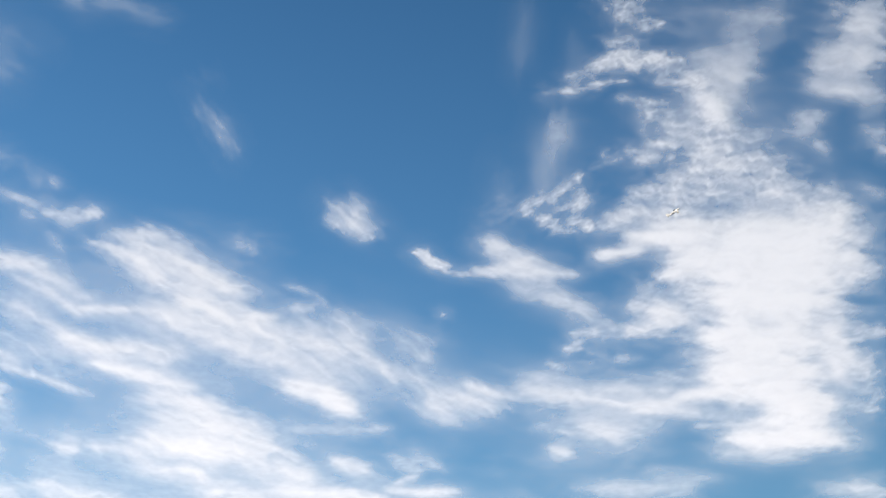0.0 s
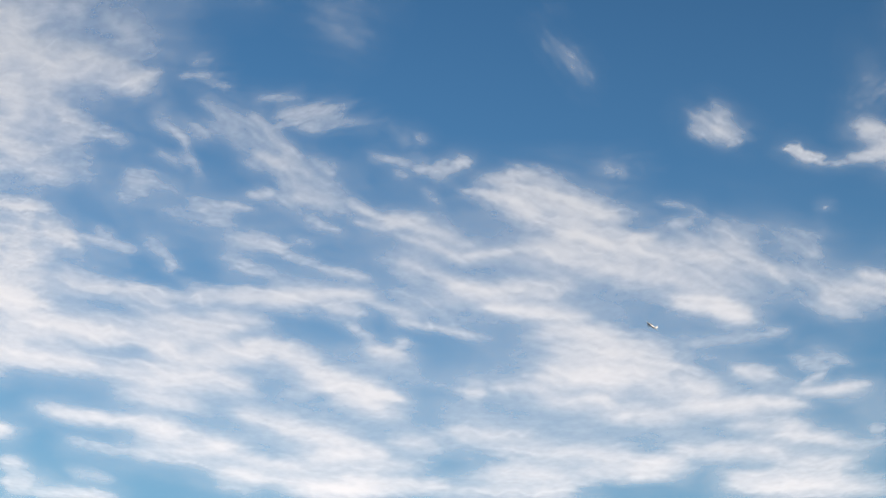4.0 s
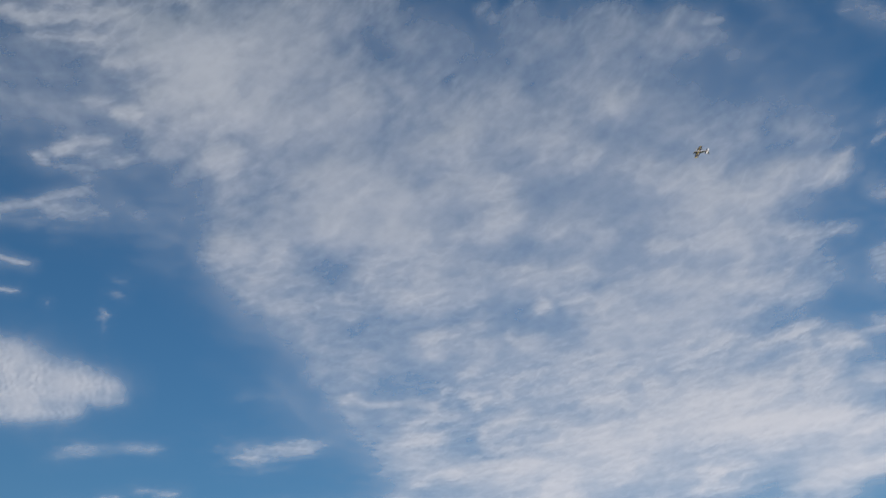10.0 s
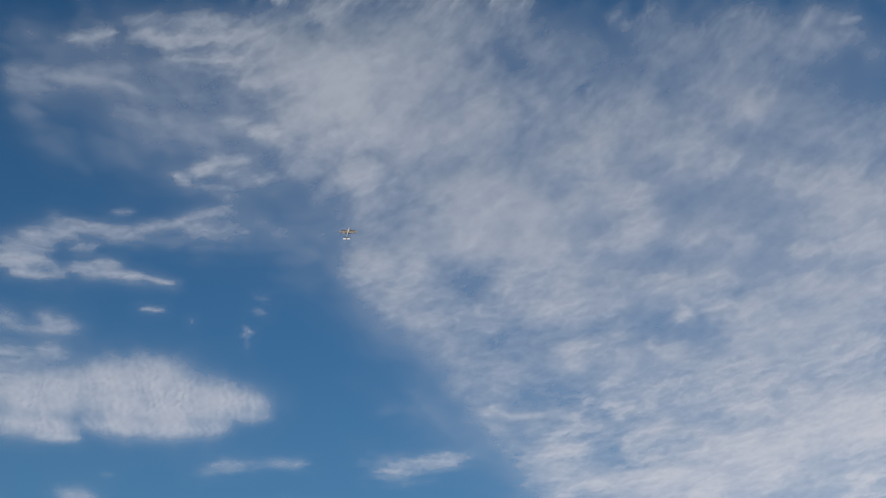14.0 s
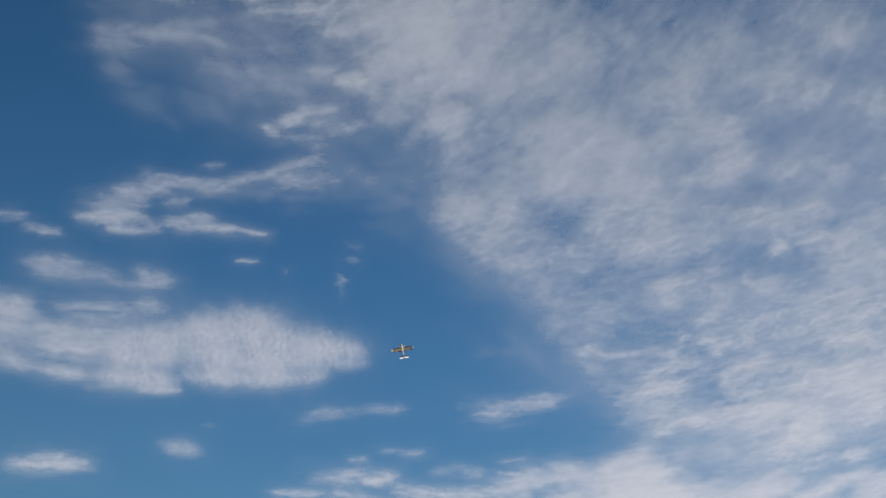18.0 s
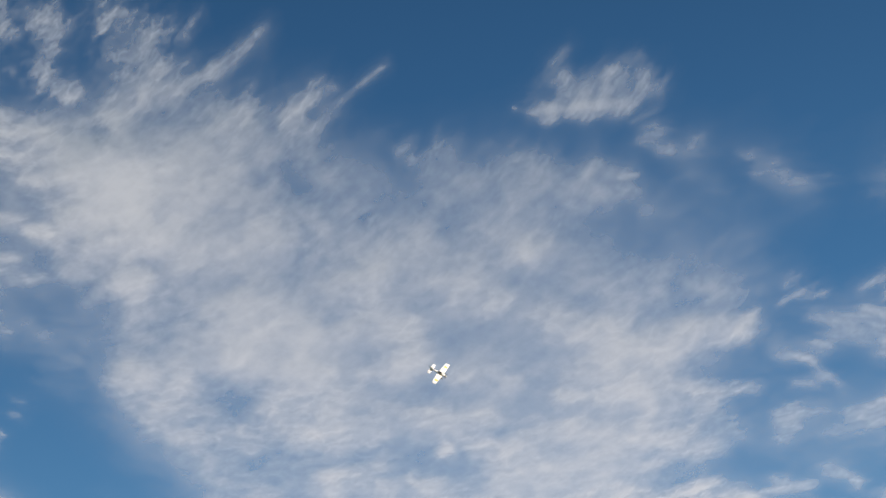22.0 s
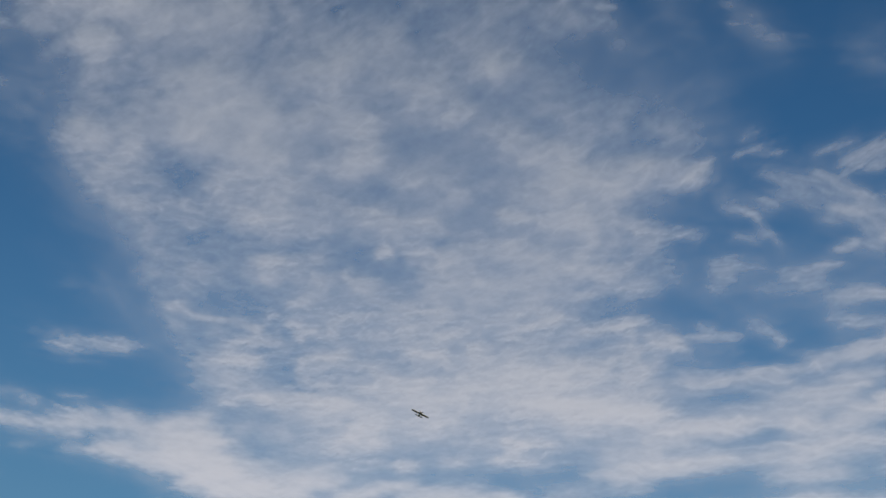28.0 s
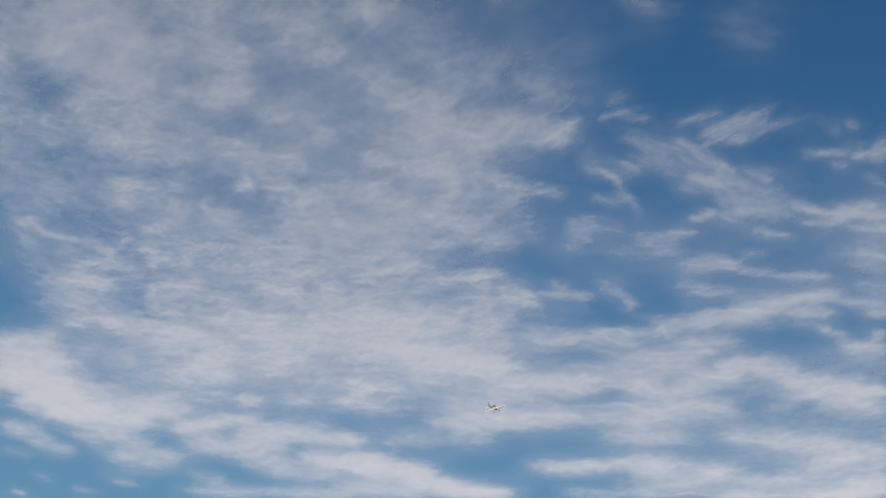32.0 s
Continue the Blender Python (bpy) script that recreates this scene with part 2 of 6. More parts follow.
    TOTAL[there] += tau
    BULK[there] += mass * min(1.0, size) * fringe
    claim = reach * fringe * depth
    more = claim > BEST[there]
    BEST[there][more] = claim[more]
    OWNER[there][more] = len(CLOUDS)
    RIDGE[there][more] = ridge[more]
    CLOUDS.append(label)


def separate(own, mist, least=900, keep_first=True):
    """Splits the layer into connected pieces: scraps join the piece that they touch, the rest stand alone."""
    parent, runs, before = [], [], []

    def root(i):
        while parent[i] != i:
            parent[i] = parent[parent[i]]
            i = parent[i]
        return i

    for j in range(own.shape[0]):
        row = own[j]
        cuts = np.flatnonzero(np.diff(row)) + 1
        starts, ends = np.concatenate(([0], cuts)), np.concatenate((cuts, [len(row)]))
        now = []
        for a0, a1 in zip(starts.tolist(), ends.tolist()):
            if row[a0] >= 0:
                now.append((a0, a1, int(row[a0]), len(parent)))
                runs.append((j, a0, a1))
                parent.append(len(parent))
        i = 0
        for a0, a1, o, n in now:
            while i < len(before) and before[i][1] < a0:
                i += 1
            q = i
            while q < len(before) and before[q][0] <= a1:
                if before[q][2] == o:
                    parent[root(n)] = root(before[q][3])
                q += 1
        before = now
    piece = np.full(own.shape, -1)
    for n, (j, a0, a1) in enumerate(runs):
        piece[j, a0:a1] = root(n)
    lines = {}
    for n, (j, a0, a1) in enumerate(runs):
        lines.setdefault(root(n), []).append((j, a0, a1))

    def spots(p):
        return (np.concatenate([np.full(a1 - a0, j) for j, a0, a1 in lines[p]]), np.concatenate([np.arange(a0, a1) for j, a0, a1 in lines[p]]))

    size = np.bincount(piece[piece >= 0], minlength=len(parent))
    label_of = {}
    first = {}
    for p in np.flatnonzero(size).tolist():
        j, a0, a1 = runs[p]
        o = int(own[j, a0])
        label_of[p] = o
        if o not in first or size[p] > size[first[o]]:
            first[o] = p
    small = sorted((p for p in label_of if size[p] < least and not (keep_first and first[label_of[p]] == p)), key=lambda n: size[n])
    main = set(label_of) - set(small)
    for turn in range(8):
        left = []
        for p in small:
            jj, ii = spots(p)
            touch = collections.Counter()
            for dj, di in ((1, 0), (-1, 0), (0, 1), (0, -1)):
                near = piece[np.clip(jj + dj, 0, own.shape[0] - 1), np.clip(ii + di, 0, own.shape[1] - 1)]
                touch.update(n for n in near.tolist() if n in main)
            if touch:
                piece[jj, ii] = touch.most_common(1)[0][0]
                del label_of[p]
            else:
                left.append(p)
        small = left
    for p in small:
        jj, ii = spots(p)
        if mist[jj, ii].max() < 0.03:
            piece[jj, ii] = -1
            del label_of[p]
    return piece, label_of


def raise_clouds():
    """Turns the layer into one mesh for each cloud, edge to edge."""
    u, v = np.meshgrid(U0 + STEP * np.arange(NU), V0 + STEP * np.arange(NV))
    el = np.radians(v)
    b = BOWL_B - np.tan(el)        # the layer sags overhead and rises with distance
    far = (-b - np.sqrt(b * b - 4 * BOWL_A * BOWL_C)) / (2 * BOWL_C)
    belly = np.minimum(BULK, 1.2)
    for shift in (1, 2, 4, 4, 2, 1):   # soft bellies
        belly = (belly + np.roll(belly, shift, 0) + np.roll(belly, -shift, 0) + np.roll(belly, shift, 1) + np.roll(belly, -shift, 1)) / 5
    far = far - RELIEF * belly / np.tan(el)
    az = np.radians(u / SQUEEZE)
    place = np.stack([np.sin(az) * far, np.cos(az) * far, far * np.tan(el) + 1.6], -1).reshape(-1, 3)
    depth = (0.72 * TOTAL ** 1.15).ravel()
    hold = TOTAL > 0.01
    cell = (hold[:-1, :-1] | hold[1:, :-1] | hold[:-1, 1:] | hold[1:, 1:])
    index = np.arange(NU * NV).reshape(NV, NU)
    quads = np.stack([index[:-1, :-1], index[:-1, 1:], index[1:, 1:], index[1:, :-1]], -1)
    piece, label_of = separate(np.where(cell, OWNER[:-1, :-1], -1), TOTAL)
    order = np.argsort(piece, axis=None, kind="stable")
    flat, ids = quads.reshape(-1, 4), piece.ravel()[order]
    east, north = np.gradient(place.reshape(NV, NU, 3), axis=1), np.gradient(place.reshape(NV, NU, 3), axis=0)
    normal = np.cross(east, north).reshape(-1, 3)
    normal /= np.linalg.norm(normal, axis=1)[:, None]
    soft = TOTAL.copy()
    for shift in (1, 2, 4, 2, 1):
        soft = (soft + np.roll(soft, shift, 0) + np.roll(soft, -shift, 0) + np.roll(soft, shift, 1) + np.roll(soft, -shift, 1)) / 5
    # each large cloud falls into its streaks, billows, wisps and the veil round them
    count = np.bincount(piece[piece >= 0])
    large = (piece >= 0) & (count[np.maximum(piece, 0)] >= 450)
    veil = soft[:-1, :-1] < 0.2
    named = np.where(veil, len(SHAPE), np.maximum(RIDGE[:-1, :-1], 0)) + piece * (len(SHAPE) + 1)
    scrap, scrap_of = separate(np.where(large, named, -1), TOTAL, 160, False)
    scrap_order = np.argsort(scrap, axis=None, kind="stable")
    scrap_ids = scrap.ravel()[scrap_order]

    def mesh_of(name, cells, centre):
        used, corner = np.unique(flat[cells], return_inverse=True)
        corner = corner.reshape(-1, 4)
        me = bpy.data.meshes.new(name)
        me.vertices.add(len(used))
        me.vertices.foreach_set("co", (place[used] - centre).astype(np.float32).ravel())
        me.loops.add(len(corner) * 4)
        me.loops.foreach_set("vertex_index", corner.astype(np.int32).ravel())
        me.polygons.add(len(corner))
        me.polygons.foreach_set("loop_start", np.arange(0, len(corner) * 4, 4, dtype=np.int32))
        me.polygons.foreach_set("use_smooth", np.ones(len(corner), dtype=bool))
        me.update()
        me.validate()
        me.normals_split_custom_set_from_vertices(normal[used].astype(np.float32))   # no seams from piece to piece
        me.attributes.new("thickness", "FLOAT", "POINT").data.foreach_set("value", depth[used].astype(np.float32))
        me.materials.append(MIST)
        return me

    wholes = {}
    for k, owner in label_of.items():
        cells = order[np.searchsorted(ids, k):np.searchsorted(ids, k, "right")]
        if not len(cells):
            continue
        centre = place[flat[cells].ravel()].mean(0)
        if len(cells) < 450:
            ob = new("cloud", mesh_of("cloud", cells, centre))
        else:
            ob = wholes[k] = new("cloud")
        tagged(ob, CLOUDS[owner], "cloud", "clouds in the sky").location = centre
    for k, code in scrap_of.items():
        cells = scrap_order[np.searchsorted(scrap_ids, k):np.searchsorted(scrap_ids, k, "right")]
        whole, ridge = wholes[code // (len(SHAPE) + 1)], code % (len(SHAPE) + 1)
        if ridge == len(SHAPE):
            name = "veil"
        else:
            long, weight = SHAPE[ridge]
            name = "streak" if long > 4.5 else "billow" if weight > 0.5 else "wisp"
        ob = new(name, mesh_of(name, cells, np.array(whole.location)))
        ob.parent = whole
        if name == "veil":
            tagged(ob, "thin see-through mist")


cloud("dense bright white cloud bank with a soft base", [
    (9.52, 43.24, 12.46, 42.60, 0.67, 1.00),
    (8.33, 42.68, 12.43, 41.65, 0.75, 1.00),
    (8.50, 41.51, 11.70, 40.68, 0.82, 1.00),
    (8.50, 40.36, 11.15, 39.66, 0.82, 1.00),
    (8.34, 39.25, 10.81, 38.78, 0.71, 1.00),
    (9.22, 38.34, 11.00, 37.99, 0.49, 0.90),
    (10.26, 37.57, 11.35, 37.25, 0.41, 0.80),
    (8.49, 36.86, 11.34, 36.32, 0.34, 0.95),
    (12.72, 42.15, 13.30, 41.62, 0.49, 0.80),
    (7.38, 43.69, 8.84, 43.55, 0.41, 0.85),
    (6.11, 43.97, 7.59, 43.85, 0.30, 0.80),
    (5.12, 43.41, 6.43, 43.54, 0.17, 0.70),
    (6.56, 41.71, 7.55, 41.09, 0.37, 0.60),
    (7.03, 38.50, 8.56, 38.45, 0.19, 0.70),
    (12.12, 40.20, 11.83, 37.99, 0.41, 0.55),
    (7.33, 42.04, 7.78, 42.04, 0.26, -0.50)], depth=3.3, rough=0.55, scale=0.7, stretch=2.4, threads=0.3, ragged=0.6)
cloud("lumpy white fringe of a bright cloud bank", [
    (5.56, 40.78, 7.21, 41.14, 0.37, 0.50),
    (3.98, 40.95, 4.87, 40.96, 0.11, 0.50),
    (4.49, 40.71, 6.47, 40.96, 0.22, 0.45),
    (3.76, 40.40, 4.31, 40.63, 0.15, 0.55),
    (3.55, 40.03, 5.82, 39.90, 0.26, 0.35),
    (3.03, 40.07, 3.71, 39.83, 0.11, 0.25),
    (6.29, 42.41, 6.78, 41.96, 0.22, 0.45),
    (7.03, 42.50, 7.95, 42.55, 0.34, 0.60),
    (6.38, 41.64, 5.83, 41.61, 0.15, 0.60),
    (9.22, 37.30, 10.97, 36.96, 0.34, 0.75),
    (12.07, 43.26, 13.27, 42.97, 0.41, 0.80),
    (12.14, 38.68, 13.01, 38.09, 0.37, 0.45),
    (11.69, 37.27, 12.74, 36.84, 0.28, 0.35),
    (12.81, 39.46, 13.46, 39.48, 0.19, 0.45),
    (12.27, 37.70, 12.98, 37.34, 0.28, 0.30),
    (6.45, 39.34, 7.11, 39.06, 0.26, 0.30)], depth=1.7, rough=1.1, stretch=1.6, scale=0.5, ragged=0.7)
cloud("thin veil of low streaky cloud", [
    (3.64, 38.89, 6.72, 38.74, 0.34, 0.42),
    (4.52, 39.09, 5.88, 38.85, 0.13, 0.55),
    (2.80, 39.14, 6.67, 38.27, 0.52, 0.34),
    (5.15, 38.46, 8.60, 37.60, 0.26, 0.42),
    (6.16, 38.34, 7.36, 38.36, 0.11, 0.50),
    (3.42, 38.15, 6.07, 37.50, 0.56, 0.34),
    (3.53, 37.38, 5.66, 36.79, 0.47, 0.30),
    (1.96, 39.76, 3.66, 39.07, 0.47, 0.20),
    (9.13, 37.79, 11.46, 36.95, 0.37, 0.35),
    (7.40, 37.41, 9.04, 37.24, 0.09, 0.40),
    (3.02, 37.23, 3.67, 36.94, 0.15, 0.50),
    (3.59, 35.87, 7.14, 35.38, 0.24, 0.50),
    (5.76, 36.13, 7.83, 35.66, 0.26, 0.30),
    (7.94, 36.48, 9.98, 35.94, 0.19, 0.30),
    (10.57, 34.74, 12.34, 34.29, 0.28, 0.65),
    (1.57, 38.93, 3.30, 38.91, 0.26, 0.30)], depth=2, rough=0.9, ragged=0.6)
cloud("torn white wisps above a bright cloud bank", [
    (6.56, 51.71, 7.62, 51.60, 0.37, 0.60),
    (6.89, 51.10, 7.93, 50.95, 0.30, 0.40),
    (7.57, 50.72, 8.44, 50.87, 0.09, 0.50),
    (6.37, 50.42, 7.42, 50.46, 0.26, 0.45),
    (5.56, 49.85, 6.94, 50.05, 0.17, 0.75),
    (5.87, 49.81, 7.49, 49.60, 0.22, 0.60),
    (6.74, 50.08, 8.71, 49.50, 0.19, 0.55),
    (7.68, 49.47, 9.41, 48.90, 0.37, 0.45),
    (3.82, 49.07, 5.77, 49.07, 0.11, 0.60),
    (5.38, 49.21, 6.81, 49.16, 0.07, 0.60),
    (6.33, 48.67, 8.07, 48.19, 0.17, 0.34),
    (8.61, 48.94, 9.56, 48.58, 0.26, 0.55),
    (9.08, 48.19, 10.01, 47.83, 0.24, 0.70),
    (7.24, 48.02, 8.17, 47.59, 0.26, 0.42),
    (4.58, 49.48, 5.83, 49.53, 0.22, 0.25),
    (6.59, 51.24, 7.25, 50.67, 0.17, -0.35)], depth=1.6, rough=1.2, stretch=1.5, scale=0.4, ragged=0.6)
cloud("soft grey-white cloud veil high in the sky", [
    (9.03, 51.15, 11.61, 50.45, 0.75, 0.38),
    (10.97, 50.40, 12.78, 50.17, 0.56, 0.48),
    (10.65, 49.89, 11.78, 49.46, 0.37, 0.34),
    (9.14, 49.61, 10.72, 49.31, 0.37, 0.34),
    (9.33, 48.44, 10.83, 47.95, 0.56, 0.50),
    (9.63, 48.95, 11.18, 48.64, 0.52, 0.48),
    (10.53, 49.35, 11.45, 48.96, 0.47, 0.32),
    (9.60, 47.81, 10.20, 47.79, 0.41, 0.60)], depth=1.5, rough=0.6, scale=1.0, ragged=0.7, threads=0.1)
cloud("rippled white cloud sheet above a bright bank", [
    (9.13, 47.42, 10.40, 46.89, 0.64, 0.50),
    (8.40, 46.59, 10.81, 46.04, 0.67, 0.55),
    (7.70, 45.85, 11.56, 45.11, 0.67, 0.58),
    (7.02, 45.18, 12.30, 44.26, 0.60, 0.60),
    (6.39, 44.69, 12.84, 43.46, 0.45, 0.65),
    (11.65, 44.70, 13.06, 43.59, 0.41, 0.48),
    (12.63, 44.09, 13.61, 42.88, 0.34, 0.42),
    (6.57, 46.77, 7.21, 46.49, 0.24, 0.65),
    (7.28, 46.96, 8.24, 46.81, 0.19, 0.60),
    (7.19, 47.64, 7.43, 46.65, 0.37, 0.38),
    (7.77, 47.55, 8.89, 47.18, 0.37, 0.42),
    (5.23, 44.45, 6.60, 44.86, 0.28, 0.65),
    (6.29, 45.38, 7.27, 45.53, 0.19, 0.42),
    (9.04, 44.76, 11.79, 43.62, 0.30, -0.60),
    (8.36, 44.63, 9.71, 44.31, 0.19, -0.50),
    (7.35, 47.43, 7.82, 47.26, 0.19, -0.40)], depth=1.5, rough=0.85, stretch=1.7, scale=0.42, ripple=1.3, ragged=0.55)
cloud("soft grey-white cloud patches in deep blue sky", [
    (14.93, 49.79, 16.07, 49.06, 0.64, 0.70),
    (13.30, 48.32, 15.18, 47.99, 0.45, 0.70),
    (12.97, 47.83, 15.39, 46.87, 0.28, 0.65),
    (14.06, 48.89, 15.79, 48.19, 0.52, 0.60),
    (13.28, 49.00, 13.96, 48.53, 0.37, 0.38),
    (12.05, 46.43, 13.04, 46.57, 0.37, 0.55),
    (12.88, 45.94, 13.04, 45.42, 0.22, 0.42),
    (12.54, 46.89, 13.06, 46.66, 0.26, 0.42),
    (14.35, 45.74, 15.06, 45.73, 0.34, 0.50),
    (14.77, 45.24, 14.86, 45.02, 0.22, 0.50),
    (13.75, 44.18, 14.50, 43.68, 0.19, 0.50),
    (14.37, 46.50, 15.21, 46.26, 0.28, 0.25)], depth=1.6, rough=0.6, scale=0.8, ragged=0.6, threads=0.15)
cloud("faint upright cloud veil", [
    (4.15, 48.19, 3.44, 45.77, 0.52, 0.32),
    (4.47, 48.35, 4.06, 47.25, 0.34, 0.22),
    (3.37, 52.22, 2.97, 49.99, 0.41, 0.18),
    (5.06, 50.94, 4.75, 49.08, 0.28, 0.15),
    (1.94, 46.63, 2.26, 45.47, 0.47, 0.14)], depth=1.5, rough=0.4, veil=0.1, threads=0.05, ragged=0.5)
cloud("small rippled white cloud", [
    (3.12, 45.32, 3.91, 45.64, 0.24, 0.55),
    (3.92, 45.73, 4.84, 46.22, 0.17, 0.45),
    (4.22, 45.80, 5.06, 45.52, 0.17, 0.42),
    (3.97, 45.25, 4.93, 45.25, 0.21, 0.55),
    (4.12, 44.76, 5.05, 44.57, 0.15, 0.52),
    (3.18, 44.93, 3.92, 44.68, 0.17, 0.50),
    (4.66, 44.42, 5.60, 44.37, 0.11, 0.58),
    (3.35, 44.63, 4.46, 44.30, 0.11, 0.52),
    (2.73, 45.25, 3.10, 45.13, 0.19, 0.38),
    (5.05, 46.38, 6.25, 46.62, 0.09, 0.25),
    (5.50, 46.91, 6.24, 46.53, 0.22, 0.18),
    (1.67, 45.12, 2.82, 45.24, 0.34, 0.25)], depth=1.65, rough=1.1, grain=25, stretch=1.4, scale=0.33, ripple=0.8, ragged=0.5)
cloud("layered white cloud bank with streaky edges", [
    (-11.00, 43.65, -9.20, 43.85, 0.22, 0.70),
    (-10.56, 43.16, -8.41, 43.48, 0.45, 0.85),
    (-9.60, 42.84, -7.43, 42.83, 0.50, 0.95),
    (-8.29, 42.45, -6.29, 42.28, 0.37, 0.85),
    (-8.74, 41.72, -6.43, 41.79, 0.30, 0.75),
    (-7.29, 41.52, -5.33, 41.60, 0.13, 0.60),
    (-11.65, 43.25, -10.75, 43.22, 0.15, 0.42),
    (-11.46, 41.10, -9.74, 41.30, 0.11, 0.72),
    (-9.76, 41.39, -7.96, 41.16, 0.26, 0.72),
    (-8.31, 41.11, -5.85, 41.27, 0.37, 0.75),
    (-7.73, 40.62, -6.15, 40.68, 0.26, 0.58),
    (-6.54, 41.02, -4.75, 40.88, 0.43, 0.50),
    (-11.82, 40.19, -10.41, 39.87, 0.15, 0.68),
    (-10.43, 40.05, -8.50, 39.76, 0.17, 0.45),
    (-10.68, 39.45, -8.44, 39.24, 0.15, 0.68),
    (-10.41, 39.87, -8.02, 40.11, 0.37, 0.38)], depth=2.1, rough=0.95, grain=-20, stretch=4, scale=0.8, ragged=0.5)
cloud("slender slanting cloud streaks beside a bank", [
    (-12.79, 41.70, -11.43, 40.92, 0.11, 0.38),
    (-14.09, 42.07, -13.04, 42.12, 0.13, 0.62),
    (-13.20, 41.99, -11.76, 41.81, 0.15, 0.62),
    (-12.27, 41.71, -11.17, 41.44, 0.13, 0.42),
    (-13.98, 42.38, -13.23, 42.17, 0.09, 0.38),
    (-14.24, 44.41, -13.45, 44.12, 0.13, 0.48),
    (-13.47, 44.21, -12.70, 43.99, 0.28, 0.38),
    (-12.51, 43.94, -11.63, 44.11, 0.13, 0.48),
    (-11.84, 44.26, -11.29, 44.27, 0.15, 0.58),
    (-13.11, 45.14, -12.79, 44.92, 0.15, 0.22),
    (-12.75, 40.57, -11.48, 40.16, 0.11, 0.52),
    (-13.88, 41.08, -11.75, 40.77, 0.45, 0.20),
    (-13.43, 38.83, -12.40, 38.67, 0.11, 0.62),
    (-12.42, 38.76, -10.68, 38.32, 0.15, 0.50),
    (-13.62, 39.82, -11.51, 39.30, 0.41, 0.25)], depth=1.8, rough=0.9, grain=-24, stretch=4, scale=0.6, ragged=0.4)
cloud("thin white cloud wisps beside a bright bank", [
    (-5.13, 42.66, -4.12, 42.44, 0.11, 0.50),
    (-4.12, 42.44, -3.74, 41.98, 0.13, 0.42),
    (-4.91, 41.91, -4.10, 42.06, 0.15, 0.48),
    (-4.43, 41.47, -3.34, 40.95, 0.41, 0.32),
    (-3.55, 41.80, -2.45, 40.97, 0.28, 0.38),
    (-3.35, 41.23, -1.90, 39.84, 0.24, 0.42),
    (-2.08, 40.22, -1.54, 39.47, 0.15, 0.48),
    (-1.72, 40.03, -0.50, 39.46, 0.24, 0.42),
    (-3.00, 41.72, -0.13, 40.98, 0.34, 0.22),
    (-1.55, 40.99, -0.49, 40.22, 0.37, 0.26),
    (-0.67, 39.09, 1.56, 38.64, 0.45, 0.48),
    (0.72, 39.43, 1.75, 39.01, 0.15, 0.62),
    (-0.85, 38.71, 0.18, 38.31, 0.30, 0.42),
    (-5.43, 40.45, -2.95, 40.01, 0.52, 0.35),
    (-4.05, 40.92, -2.59, 39.45, 0.52, 0.32)], depth=1.65, rough=0.95, grain=-35, stretch=3, scale=0.7, ragged=0.5)
cloud("small oval fibrous white cloud", [
    (-3.97, 45.02, -3.48, 44.75, 0.15, 0.50),
    (-3.90, 45.50, -2.53, 44.79, 0.30, 0.46),
    (-3.58, 44.94, -2.43, 44.37, 0.22, 0.50),
    (-3.03, 45.34, -2.19, 44.56, 0.32, 0.50),
    (-3.14, 45.82, -2.54, 45.26, 0.22, 0.31),
    (-2.71, 44.30, -2.24, 44.41, 0.11, 0.55)], depth=1.7, rough=0.9, grain=-38, stretch=3, scale=0.35, ragged=0.4, veil=0.1, threads=0.12)
cloud("wedge-shaped white cloud trailing a thin fan", [
    (1.34, 44.18, 2.17, 43.85, 0.26, 0.85),
    (1.87, 43.48, 3.69, 42.98, 0.28, 0.90),
    (1.40, 43.32, 2.23, 43.18, 0.15, 0.60),
    (3.24, 43.11, 4.33, 42.86, 0.13, 0.75),
    (2.26, 43.84, 3.26, 43.39, 0.21, 0.52),
    (2.11, 42.71, 4.39, 41.58, 0.36, 0.32),
    (3.20, 42.54, 4.92, 41.43, 0.37, 0.30),
    (4.06, 41.89, 5.40, 40.90, 0.30, 0.20),
    (0.93, 43.33, 1.76, 43.01, 0.11, 0.40)], depth=2.1, rough=0.7, ragged=0.5)
cloud("bright white cloud bank with streaks beneath", [
    (-11.81, 40.02, -10.05, 39.65, 0.26, 0.50),
    (-10.75, 39.37, -9.01, 39.16, 0.19, 0.55),
    (-9.36, 39.17, -7.63, 39.02, 0.15, 0.62),
    (-9.20, 38.50, -6.98, 38.41, 0.34, 0.65),
    (-8.71, 37.73, -6.17, 37.69, 0.49, 0.88),
    (-9.40, 36.98, -6.38, 36.95, 0.37, 0.88),
    (-6.37, 37.23, -5.04, 37.13, 0.52, 0.65),
    (-10.41, 36.71, -8.74, 36.59, 0.26, 0.80),
    (-9.08, 36.22, -7.09, 36.14, 0.30, 0.70),
    (-5.07, 36.75, -3.80, 36.25, 0.28, 0.52),
    (-5.02, 39.40, -3.34, 39.12, 0.34, 0.78),
    (-3.86, 39.00, -2.73, 38.48, 0.26, 0.82),
    (-3.40, 36.96, -2.30, 36.54, 0.21, 0.65),
    (-11.41, 36.60, -10.74, 36.61, 0.30, 0.60),
    (-9.56, 37.74, -8.88, 37.73, 0.26, -0.40)], depth=1.9, rough=0.85, grain=-12, stretch=4, scale=0.8, ragged=0.5, veil=0.24)
